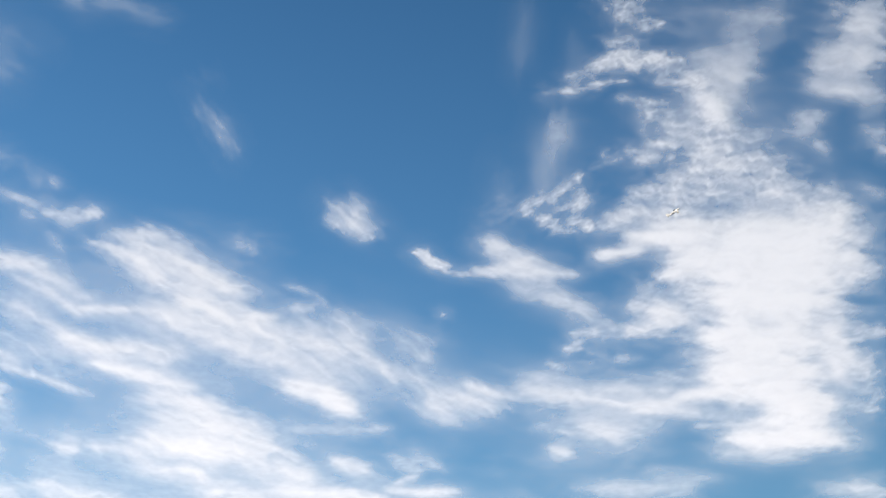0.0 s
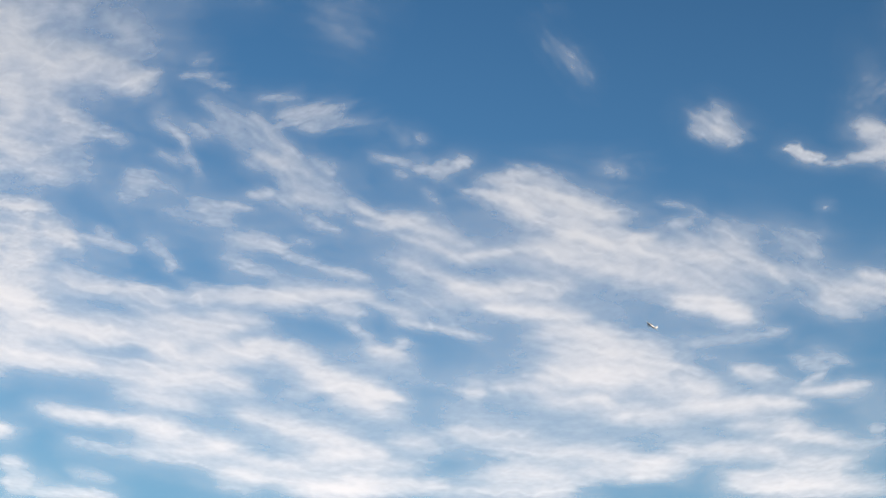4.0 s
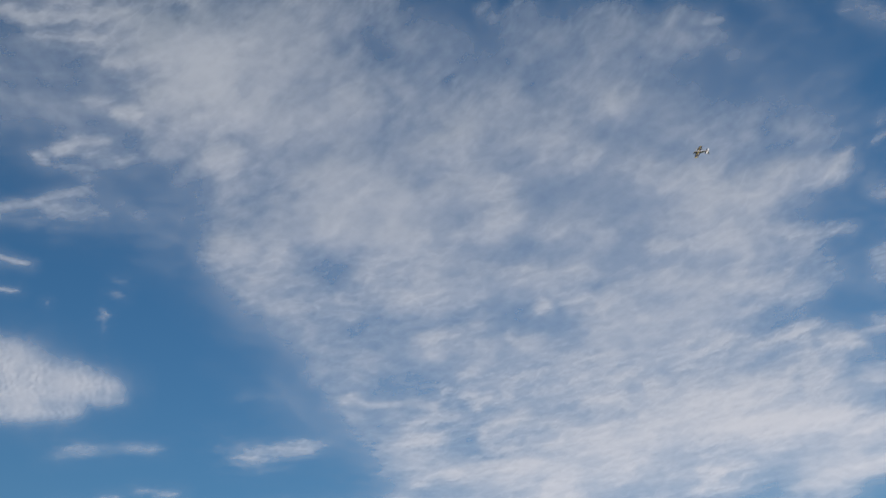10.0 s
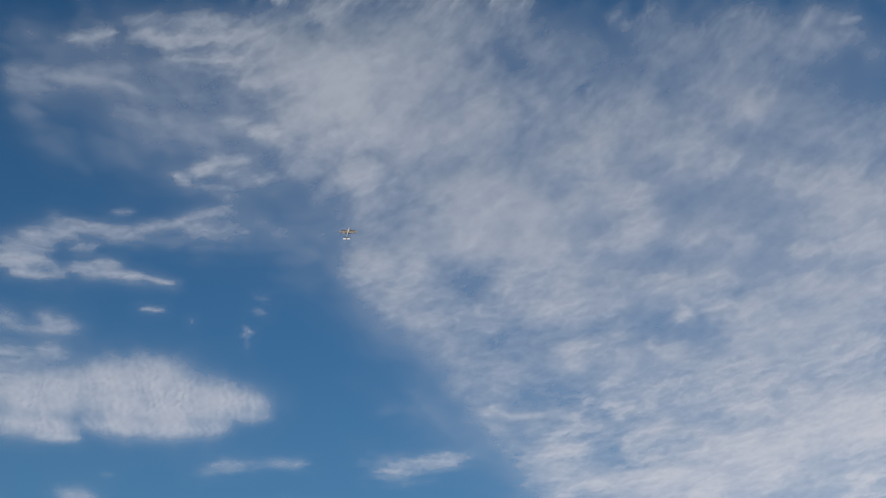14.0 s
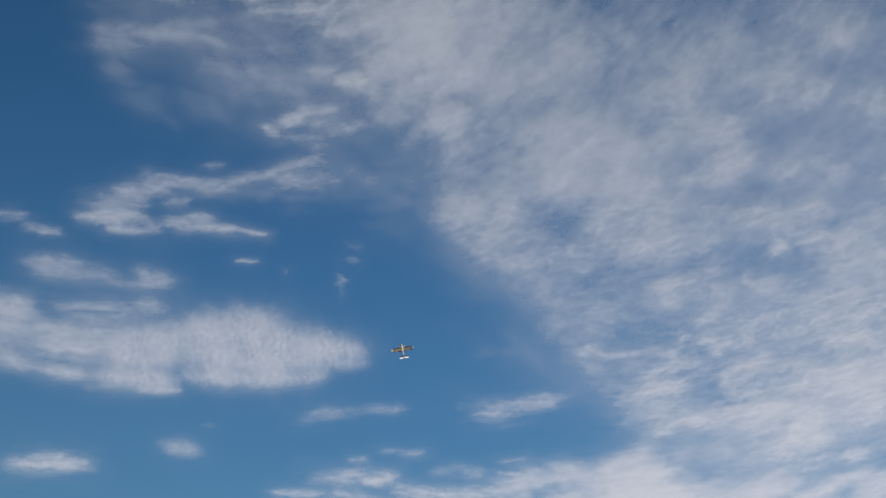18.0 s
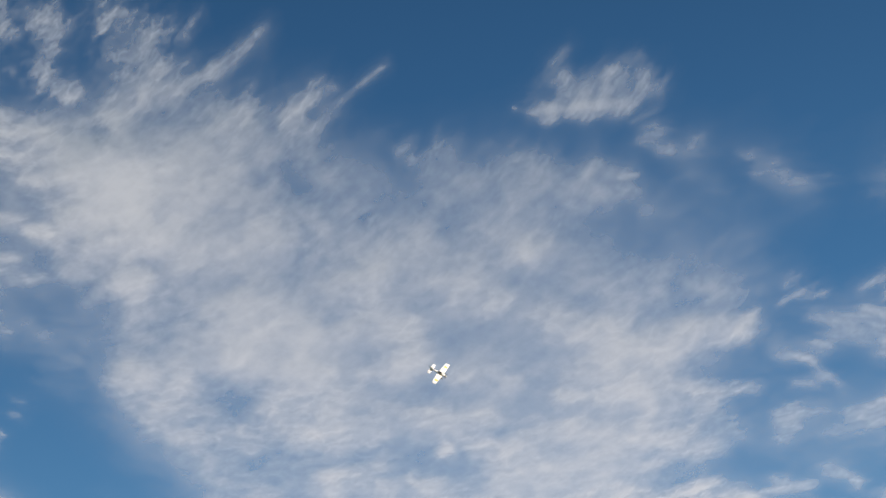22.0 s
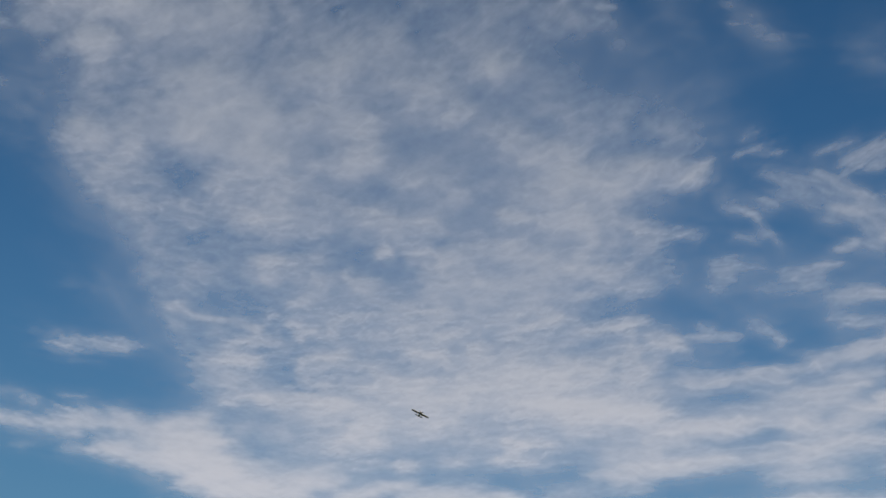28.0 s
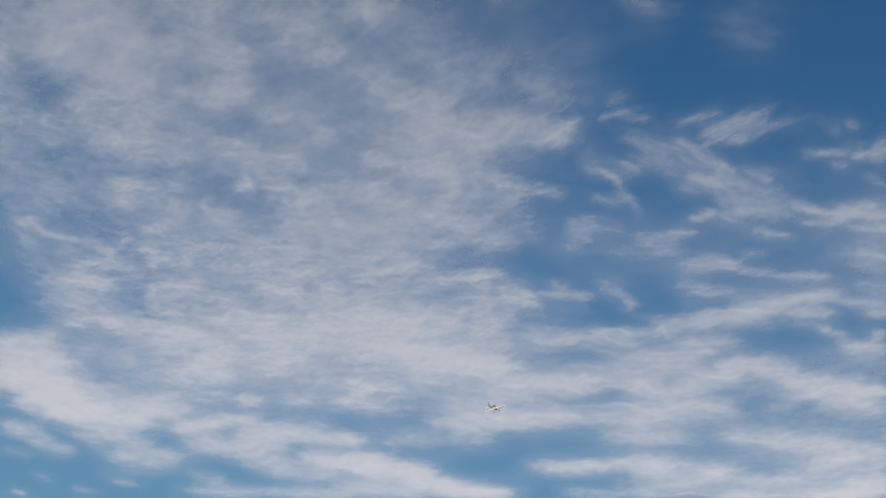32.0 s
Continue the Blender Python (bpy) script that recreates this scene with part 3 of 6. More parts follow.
cloud("broken low cloud streaks with blue gaps", [
    (-11.73, 35.27, -9.43, 34.72, 0.37, 0.62),
    (-10.09, 34.53, -6.85, 34.44, 0.37, 0.75),
    (-7.84, 33.92, -5.28, 33.96, 0.34, 0.85),
    (-5.40, 34.53, -3.66, 34.27, 0.30, 0.85),
    (-10.89, 33.78, -7.85, 33.55, 0.37, 0.75),
    (-11.69, 33.20, -8.50, 33.20, 0.30, 0.70),
    (-7.11, 35.77, -5.17, 35.45, 0.32, 0.52),
    (-5.14, 35.82, -3.05, 35.60, 0.28, 0.65),
    (-3.51, 35.84, -1.62, 35.50, 0.24, 0.70),
    (-3.58, 35.10, -1.71, 34.77, 0.28, 0.60),
    (-1.87, 36.01, -0.30, 35.76, 0.15, 0.60),
    (-2.36, 34.58, -0.84, 34.18, 0.22, 0.60),
    (-3.99, 34.21, -2.12, 33.99, 0.26, 0.65),
    (-2.47, 33.67, -0.34, 33.36, 0.28, 0.70),
    (-3.76, 33.26, 0.27, 32.52, 0.37, 0.80)], depth=1.9, rough=0.8, grain=-5, stretch=4, scale=0.8, ragged=0.5, veil=0.24)
cloud("faint scattered streaks beside a bright bank", [
    (-0.87, 34.00, 0.49, 33.95, 0.15, 0.55),
    (0.12, 34.39, 0.54, 34.31, 0.15, 0.50),
    (-1.73, 37.11, -0.83, 36.60, 0.26, 0.42),
    (-1.07, 37.20, -0.17, 36.67, 0.19, 0.42),
    (-1.53, 36.15, -0.85, 36.41, 0.09, 0.48),
    (-0.60, 35.91, 0.34, 35.84, 0.11, 0.52),
    (-4.71, 41.08, -3.01, 40.50, 0.47, 0.42),
    (-6.54, 40.09, -5.13, 40.17, 0.37, 0.48),
    (-4.81, 37.86, -1.97, 37.90, 0.15, 0.28),
    (-2.29, 37.95, -1.62, 38.04, 0.15, 0.28)], depth=1.65, rough=0.8, stretch=3, scale=0.6, ragged=0.5)
cloud("low white cloud bands in rolling streaks", [
    (-24.11, 32.03, -23.20, 32.04, 0.34, 0.85),
    (-23.17, 31.87, -21.06, 32.09, 0.19, 0.80),
    (-24.23, 32.65, -23.61, 32.60, 0.19, 0.60),
    (-22.40, 32.76, -21.14, 32.63, 0.19, 0.40),
    (-19.73, 33.80, -17.86, 34.25, 0.30, 0.50),
    (-20.45, 34.43, -19.33, 34.42, 0.26, 0.50),
    (-18.39, 33.24, -16.96, 33.23, 0.34, 0.60),
    (-16.14, 32.94, -14.24, 33.09, 0.26, 0.70),
    (-15.60, 34.30, -13.66, 34.34, 0.22, 0.75),
    (-13.97, 34.04, -12.35, 33.93, 0.30, 0.70),
    (-14.58, 33.44, -11.95, 33.38, 0.26, 0.75),
    (-13.35, 34.83, -11.98, 34.70, 0.34, 0.60)], depth=1.55, rough=0.8, grain=-8, stretch=4, scale=0.9, ragged=0.5)
cloud("long white cloud band in rolling streaks", [
    (-22.55, 38.81, -20.33, 38.56, 0.30, 0.65),
    (-21.68, 38.99, -19.11, 38.96, 0.21, 0.65),
    (-19.95, 39.20, -18.08, 39.07, 0.21, 0.70),
    (-18.57, 39.30, -16.71, 39.21, 0.32, 0.75),
    (-17.20, 39.45, -15.66, 39.55, 0.26, 0.78),
    (-15.81, 39.67, -14.29, 39.64, 0.15, 0.72),
    (-15.70, 39.18, -14.53, 39.11, 0.21, 0.60),
    (-14.48, 39.48, -12.92, 39.03, 0.15, 0.45),
    (-20.86, 38.01, -18.32, 38.14, 0.37, 0.65),
    (-19.14, 38.49, -17.45, 38.54, 0.24, 0.60),
    (-13.50, 38.20, -13.06, 38.12, 0.19, 0.50),
    (-14.93, 38.61, -14.17, 38.12, 0.15, 0.50),
    (-14.36, 37.96, -13.14, 37.58, 0.21, 0.60),
    (-19.95, 39.30, -19.09, 39.28, 0.07, 0.50),
    (-23.58, 38.82, -22.37, 38.81, 0.37, 0.50)], depth=1.8, rough=0.8, stretch=4, scale=0.8, ragged=0.45, veil=0.26)
cloud("broad white cloud band sweeping across the sky", [
    (-26.31, 37.97, -24.26, 37.86, 0.37, 0.75),
    (-24.59, 37.09, -21.89, 37.29, 0.45, 0.75),
    (-22.56, 37.68, -19.87, 37.49, 0.37, 0.65),
    (-20.56, 37.06, -18.57, 36.94, 0.32, 0.65),
    (-19.05, 37.26, -17.38, 37.40, 0.28, 0.75),
    (-18.02, 37.65, -16.53, 37.69, 0.24, 0.75),
    (-16.87, 37.54, -15.61, 37.11, 0.30, 0.70),
    (-15.96, 36.87, -13.33, 36.31, 0.28, 0.75),
    (-15.52, 36.44, -13.42, 35.68, 0.28, 0.65),
    (-20.91, 36.50, -17.65, 36.21, 0.34, 0.60),
    (-16.68, 36.20, -15.70, 36.28, 0.19, 0.50),
    (-26.26, 36.83, -24.24, 36.53, 0.34, 0.50),
    (-17.61, 36.67, -16.49, 36.46, 0.26, -0.45),
    (-17.04, 35.78, -15.47, 35.51, 0.22, -0.50)], depth=1.8, rough=0.8, stretch=4, scale=0.8, ragged=0.45, veil=0.26)
cloud("hazy white cloud band", [
    (-27.68, 35.23, -24.89, 35.47, 0.30, 0.55),
    (-22.58, 36.16, -19.29, 36.05, 0.37, 0.52),
    (-21.27, 35.58, -19.00, 35.47, 0.30, 0.52),
    (-18.04, 35.40, -16.14, 35.12, 0.24, 0.62),
    (-16.78, 35.10, -14.61, 34.74, 0.28, 0.68),
    (-14.94, 34.60, -13.61, 34.32, 0.24, 0.70),
    (-23.41, 34.47, -21.63, 34.46, 0.24, 0.52),
    (-21.95, 34.65, -19.69, 34.67, 0.24, 0.52),
    (-20.51, 34.24, -17.81, 34.17, 0.32, 0.52),
    (-18.15, 33.92, -15.99, 33.62, 0.24, 0.58),
    (-16.27, 33.93, -13.71, 33.60, 0.32, 0.62),
    (-22.61, 33.69, -21.01, 33.60, 0.17, 0.52),
    (-21.01, 33.70, -17.87, 33.49, 0.24, 0.62),
    (-17.87, 33.43, -13.79, 33.07, 0.28, 0.70),
    (-26.22, 35.89, -22.41, 36.26, 0.37, 0.62)], depth=1.8, rough=0.8, stretch=4, scale=0.8, ragged=0.45, veil=0.26)
cloud("sweeping bright white low cloud band", [
    (-39.18, 36.41, -37.67, 37.00, 0.24, 0.52),
    (-39.10, 36.05, -37.06, 36.39, 0.37, 0.75),
    (-38.98, 35.52, -36.76, 35.71, 0.34, 0.85),
    (-37.49, 35.34, -35.79, 35.74, 0.28, 0.75),
    (-36.05, 35.40, -33.84, 35.84, 0.28, 0.65),
    (-37.20, 34.66, -34.69, 35.02, 0.37, 0.65),
    (-35.06, 35.32, -33.46, 35.53, 0.24, 0.60),
    (-37.91, 35.05, -37.08, 34.87, 0.32, 0.60),
    (-36.30, 34.11, -34.57, 34.29, 0.34, 0.52),
    (-35.41, 33.56, -33.55, 33.91, 0.32, 0.48),
    (-38.62, 33.92, -37.36, 33.87, 0.21, 0.48),
    (-37.62, 33.61, -36.50, 33.51, 0.19, 0.38),
    (-38.87, 36.49, -38.24, 36.57, 0.15, -0.40)], depth=2.1, rough=0.7, stretch=3, scale=1.0, ragged=0.5)
cloud("low bright cloud band", [
    (-33.84, 34.80, -32.45, 35.32, 0.24, 0.75),
    (-32.77, 35.27, -31.50, 35.56, 0.17, 0.72),
    (-31.92, 35.03, -29.82, 35.30, 0.30, 0.82),
    (-33.46, 34.40, -30.75, 34.72, 0.34, 0.62),
    (-30.13, 35.08, -28.49, 35.16, 0.21, 0.75),
    (-30.07, 34.42, -27.79, 34.46, 0.30, 0.85),
    (-28.43, 34.22, -26.48, 34.18, 0.28, 0.85),
    (-27.11, 33.95, -25.82, 33.84, 0.24, 0.85),
    (-26.14, 33.73, -24.21, 33.61, 0.21, 0.85),
    (-29.02, 33.60, -26.77, 33.60, 0.28, 0.60),
    (-31.14, 33.91, -29.05, 33.97, 0.32, 0.52),
    (-31.98, 34.17, -30.37, 34.20, 0.28, 0.48),
    (-33.24, 32.84, -30.91, 33.19, 0.21, 0.50),
    (-33.16, 33.42, -32.18, 33.20, 0.22, 0.32),
    (-30.91, 33.19, -28.68, 33.33, 0.19, 0.55)], depth=2.2, rough=0.65, stretch=4, scale=1.1, ragged=0.4)
cloud("frayed thin streaks below a cloud band", [
    (-37.89, 31.91, -37.50, 31.87, 0.07, 0.60),
    (-37.41, 32.55, -36.93, 32.47, 0.09, 0.32),
    (-36.29, 32.34, -35.67, 32.34, 0.09, 0.28),
    (-35.28, 32.83, -34.65, 32.81, 0.09, 0.32),
    (-38.45, 33.12, -37.53, 33.17, 0.15, 0.28)], depth=1.5, rough=0.7, scale=0.5, ragged=0.4)
cloud("thin meshed cloud sheet with blue gaps", [
    (-20.36, 45.39, -18.67, 45.18, 0.37, 0.42),
    (-20.58, 44.65, -18.54, 44.50, 0.28, 0.45),
    (-18.67, 45.18, -16.93, 43.96, 0.24, 0.45),
    (-17.67, 43.85, -15.54, 43.41, 0.45, 0.52),
    (-17.38, 43.07, -15.28, 42.61, 0.37, 0.52),
    (-18.37, 44.30, -17.34, 43.44, 0.34, 0.45),
    (-21.90, 44.51, -20.97, 44.29, 0.15, 0.45),
    (-20.97, 44.29, -20.10, 43.10, 0.15, 0.45),
    (-21.74, 43.46, -20.46, 43.41, 0.19, 0.42),
    (-18.50, 42.61, -17.76, 42.82, 0.13, 0.58),
    (-17.95, 42.75, -16.89, 42.54, 0.21, 0.42),
    (-19.29, 44.38, -18.25, 43.53, 0.22, 0.38),
    (-15.26, 42.80, -14.43, 42.39, 0.15, 0.50),
    (-20.25, 43.87, -19.70, 43.84, 0.30, -0.50),
    (-21.73, 43.93, -20.99, 44.00, 0.19, -0.50),
    (-19.76, 42.70, -19.41, 42.58, 0.22, -0.50)], depth=1.55, rough=0.85, grain=-25, stretch=2.6, scale=0.55, threads=0.15, ragged=0.5)
cloud("thin netted cloud streaks", [
    (-14.93, 42.56, -13.59, 42.15, 0.11, 0.60),
    (-13.91, 42.31, -12.41, 42.12, 0.19, 0.60),
    (-14.99, 42.10, -13.98, 41.88, 0.09, 0.50),
    (-13.64, 41.79, -12.53, 41.40, 0.09, 0.50),
    (-16.59, 42.03, -16.06, 42.00, 0.11, 0.42),
    (-16.25, 41.95, -15.47, 41.79, 0.09, 0.52),
    (-20.33, 42.16, -18.91, 41.98, 0.17, 0.48),
    (-19.25, 42.19, -18.35, 42.21, 0.15, 0.42),
    (-21.43, 41.64, -18.94, 41.50, 0.30, 0.32),
    (-18.79, 41.11, -17.22, 41.06, 0.24, 0.58),
    (-17.41, 40.89, -15.88, 40.53, 0.17, 0.52),
    (-15.90, 40.43, -14.38, 40.22, 0.15, 0.58),
    (-17.02, 41.32, -16.15, 41.22, 0.15, 0.32),
    (-13.61, 40.84, -12.67, 40.58, 0.19, 0.58),
    (-13.83, 40.50, -12.73, 40.21, 0.15, 0.32)], depth=1.55, rough=0.85, grain=-6, stretch=3.5, scale=0.55, threads=0.3, ragged=0.5)
cloud("faint netted cloud wisps", [
    (-21.46, 40.69, -20.60, 40.28, 0.24, 0.42),
    (-20.60, 40.09, -20.45, 39.70, 0.22, 0.38),
    (-22.51, 41.86, -21.78, 42.22, 0.37, 0.24),
    (-22.50, 42.43, -20.68, 42.56, 0.26, 0.32),
    (-19.01, 40.56, -17.98, 40.29, 0.19, 0.42),
    (-18.69, 40.16, -17.30, 40.13, 0.15, 0.38),
    (-22.49, 42.71, -21.40, 42.78, 0.19, 0.32),
    (-23.05, 40.72, -22.35, 40.62, 0.15, 0.32),
    (-23.41, 40.34, -21.65, 40.22, 0.15, 0.38),
    (-24.65, 40.51, -23.58, 40.15, 0.28, 0.55),
    (-23.94, 40.34, -23.50, 40.24, 0.11, 0.60),
    (-22.88, 39.77, -21.84, 39.66, 0.26, 0.20)], depth=1.5, rough=0.85, stretch=3, scale=0.55, threads=0.3, ragged=0.5)
cloud("short feathered white cloud streak", [
    (-18.52, 45.86, -17.17, 46.09, 0.13, 0.36),
    (-17.99, 45.44, -16.74, 45.73, 0.24, 0.36),
    (-17.33, 45.48, -15.88, 45.81, 0.22, 0.48),
    (-16.98, 45.20, -15.46, 45.47, 0.19, 0.43),
    (-16.03, 45.36, -14.71, 45.51, 0.17, 0.32),
    (-17.09, 45.08, -16.24, 45.12, 0.19, 0.29),
    (-17.82, 45.29, -16.96, 45.36, 0.24, 0.32),
    (-16.74, 45.73, -15.98, 45.77, 0.26, 0.29)], depth=1.6, rough=0.75, grain=18, stretch=4, scale=0.4, threads=0.2, ragged=0.9, veil=0.3)
cloud("faint scattered cloud wisps", [
    (-13.97, 44.29, -13.25, 44.26, 0.11, 0.42),
    (-14.68, 44.41, -13.98, 44.20, 0.15, 0.32),
    (-13.85, 43.90, -13.34, 43.71, 0.15, 0.38),
    (-13.12, 43.95, -12.38, 44.09, 0.09, 0.52),
    (-12.46, 44.16, -12.02, 44.30, 0.11, 0.55),
    (-13.76, 45.01, -13.33, 44.89, 0.19, 0.28),
    (-14.17, 45.36, -13.47, 45.15, 0.19, 0.18),
    (-12.87, 43.34, -12.28, 42.85, 0.15, 0.32),
    (-12.60, 43.85, -12.12, 43.76, 0.22, 0.32)], depth=1.4, rough=0.65, scale=0.6, threads=0.2, ragged=0.5)
cloud("fine slanting cloud fibres", [
    (-21.28, 46.19, -20.31, 46.43, 0.09, 0.58),
    (-20.70, 46.36, -19.74, 46.21, 0.19, 0.38),
    (-20.87, 46.74, -20.29, 46.81, 0.22, 0.28),
    (-20.52, 46.12, -19.55, 46.14, 0.11, 0.32)], depth=1.5, rough=0.7, grain=20, stretch=3.5, scale=0.45, ragged=0.9)
cloud("wide soft grey-white cloud sheet", [
    (-46.62, 51.93, -39.60, 53.32, 1.20, 0.75),
    (-45.82, 50.62, -39.15, 51.87, 1.08, 0.75),
    (-42.98, 49.92, -38.35, 50.64, 0.93, 0.70),
    (-45.95, 49.63, -44.04, 50.08, 0.75, 0.70),
    (-39.29, 49.96, -38.30, 50.27, 0.47, 0.50),
    (-41.23, 48.15, -38.09, 48.58, 0.79, 0.70),
    (-40.50, 47.32, -36.58, 47.39, 0.86, 0.75),
    (-42.75, 48.83, -41.16, 48.92, 0.71, 0.55),
    (-43.15, 46.09, -39.41, 46.52, 0.71, 0.65),
    (-39.68, 45.72, -37.04, 46.02, 0.71, 0.65),
    (-42.09, 50.57, -41.15, 51.11, 0.30, -0.25),
    (-45.61, 48.39, -44.14, 48.83, 0.52, -0.45),
    (-41.29, 48.52, -40.15, 48.89, 0.30, -0.45),
    (-45.24, 46.95, -44.30, 46.98, 0.56, -0.50),
    (-43.87, 47.65, -41.61, 48.09, 0.37, -0.25)], depth=1.15, rough=0.8, grain=28, stretch=1.5, scale=1, threads=0.18, ragged=0.55)
cloud("thin hazy cloud sheet thinning into blue", [
    (-37.85, 53.53, -36.61, 52.32, 0.67, 0.42),
    (-37.35, 51.12, -35.39, 50.52, 1.05, 0.50),
    (-34.26, 53.41, -33.36, 53.07, 0.37, 0.50),
    (-32.69, 53.27, -31.80, 53.47, 0.37, 0.55),
    (-33.34, 52.50, -30.26, 52.32, 0.64, 0.45),
    (-30.26, 52.51, -27.22, 51.97, 0.71, 0.42),
    (-32.87, 51.19, -33.70, 50.22, 0.45, 0.50),
    (-32.02, 51.39, -28.17, 50.90, 0.90, 0.45),
    (-36.17, 49.71, -32.86, 50.24, 0.79, 0.60),
    (-31.60, 50.06, -28.47, 49.78, 0.79, 0.50),
    (-27.20, 52.16, -25.29, 51.70, 0.28, 0.50),
    (-26.63, 51.35, -25.16, 51.02, 0.28, 0.42),
    (-28.14, 51.28, -26.01, 51.11, 0.49, 0.30),
    (-28.91, 52.83, -28.12, 51.66, 0.52, 0.30),
    (-25.24, 50.45, -24.04, 50.02, 0.30, 0.20),
    (-35.47, 51.65, -34.19, 51.91, 0.47, -0.40)], depth=1.1, rough=0.75, grain=30, stretch=1.6, scale=0.8, threads=0.18, ragged=0.55)
cloud("dappled grey-white cloud sheet", [
    (-36.69, 48.72, -34.48, 49.05, 0.79, 0.60),
    (-33.24, 48.90, -31.19, 48.73, 0.71, 0.62),
    (-35.99, 47.44, -33.21, 47.76, 0.71, 0.62),
    (-31.21, 47.96, -30.39, 48.14, 0.47, 0.60),
    (-29.94, 49.46, -29.10, 49.62, 0.49, 0.55),
    (-29.62, 47.35, -27.66, 46.86, 0.67, 0.62),
    (-28.07, 46.70, -26.50, 46.66, 0.52, 0.70),
    (-27.74, 45.91, -24.67, 45.60, 0.64, 0.70),
    (-25.75, 46.30, -22.28, 46.01, 0.32, 0.60),
    (-24.64, 45.79, -21.98, 45.57, 0.41, 0.62),
    (-28.55, 45.39, -24.77, 44.84, 0.49, 0.62),
    (-32.78, 45.67, -30.09, 45.27, 0.52, 0.62),
    (-35.50, 46.14, -33.18, 46.24, 0.64, 0.60),
    (-27.56, 48.19, -24.41, 47.48, 0.71, 0.42),
    (-23.63, 47.37, -22.12, 46.94, 0.56, 0.36),
    (-31.81, 47.01, -29.64, 46.87, 0.41, -0.50)], depth=1.2, rough=0.9, grain=15, stretch=1.6, scale=0.65, threads=0.25, ragged=0.5)
cloud("mottled grey-white cloud sheet edge", [
    (-44.11, 45.32, -41.13, 45.32, 0.67, 0.60),
    (-42.75, 44.08, -39.84, 44.18, 0.60, 0.50),
    (-41.15, 43.23, -38.66, 43.57, 0.56, 0.42),
    (-40.26, 42.04, -38.05, 41.37, 0.75, 0.42),
    (-39.16, 44.65, -35.83, 45.36, 0.79, 0.62),
    (-38.11, 43.63, -34.26, 44.30, 0.79, 0.60),
    (-37.27, 42.43, -34.57, 42.76, 0.17, 0.60),
    (-37.05, 42.03, -33.82, 42.22, 0.56, 0.55),
    (-34.26, 44.30, -31.25, 44.15, 0.52, 0.60),
    (-33.29, 43.00, -32.74, 43.29, 0.28, 0.72),
    (-33.81, 42.03, -33.00, 42.15, 0.24, 0.66),
    (-32.38, 43.58, -30.16, 43.17, 0.45, 0.60),
    (-31.64, 42.44, -29.09, 42.36, 0.64, 0.60),
    (-29.77, 43.54, -26.09, 43.08, 0.79, 0.60),
    (-29.35, 44.66, -25.98, 44.22, 0.64, 0.55),
    (-28.26, 43.84, -26.77, 43.82, 0.41, -0.45)], depth=1.2, rough=0.95, grain=8, stretch=1.8, scale=0.5, threads=0.3, ragged=0.5)
cloud("soft cloud sheet beside a blue gap", [
    (-26.02, 43.84, -23.84, 43.38, 0.79, 0.50),
    (-25.21, 44.32, -22.50, 43.65, 0.24, 0.52),
    (-26.88, 42.59, -24.71, 42.35, 0.52, 0.55),
    (-25.02, 42.77, -23.40, 42.55, 0.37, 0.50),
    (-26.03, 41.93, -24.58, 41.95, 0.52, 0.46),
    (-28.36, 42.32, -26.21, 41.95, 0.52, 0.55),
    (-27.25, 42.52, -26.16, 42.37, 0.19, -0.35),
    (-25.91, 41.25, -24.83, 41.32, 0.15, -0.45),
    (-23.83, 44.72, -22.21, 44.27, 0.26, 0.30),
    (-22.08, 45.01, -20.33, 44.29, 0.37, 0.25)], depth=1.05, rough=0.95, grain=6, stretch=2.2, scale=0.45, threads=0.3, ragged=0.5)
cloud("dappled white cloud sheet of small waves", [
    (-37.53, 39.54, -36.17, 39.84, 0.60, 0.62),
    (-37.81, 38.95, -36.45, 38.97, 0.37, 0.70),
    (-36.24, 40.77, -33.42, 40.72, 0.67, 0.60),
    (-35.79, 39.30, -32.69, 39.22, 0.60, 0.65),
    (-33.43, 41.29, -30.58, 40.90, 0.60, 0.60),
    (-33.02, 38.66, -29.94, 38.62, 0.60, 0.70),
    (-32.35, 40.17, -29.55, 39.92, 0.60, 0.65),
    (-29.85, 41.26, -26.31, 40.82, 0.52, 0.62),
    (-29.56, 39.73, -26.43, 39.51, 0.67, 0.70),
    (-28.93, 38.38, -26.21, 38.17, 0.60, 0.75),
    (-26.68, 40.67, -24.52, 40.99, 0.24, 0.62),
    (-25.67, 40.18, -23.89, 40.33, 0.34, 0.56),
    (-26.45, 39.32, -24.53, 39.48, 0.45, 0.55),
    (-24.59, 40.43, -23.26, 39.86, 0.15, 0.60),
    (-35.39, 38.20, -33.01, 38.09, 0.49, 0.50),
    (-25.54, 38.09, -24.04, 37.90, 0.52, 0.65)], depth=1.3, rough=1.15, grain=8, stretch=2.3, scale=0.34, threads=0.35, ragged=0.5)
cloud("hooked white cloud wisp at a sheet's edge", [
    (-39.69, 40.42, -39.20, 40.67, 0.15, 0.62),
    (-39.28, 40.63, -38.82, 40.34, 0.11, 0.62),
    (-38.90, 40.30, -37.77, 40.31, 0.09, 0.58),
    (-37.78, 40.36, -37.09, 40.43, 0.15, 0.52),
    (-37.16, 40.23, -36.55, 40.19, 0.15, 0.46),
    (-39.56, 40.07, -38.94, 39.95, 0.22, 0.30),
    (-38.52, 39.25, -37.61, 38.60, 0.64, 0.34),
    (-38.07, 38.18, -35.39, 38.20, 0.49, 0.36)], depth=1.5, rough=0.7, scale=0.5, threads=0.3, ragged=0.9)
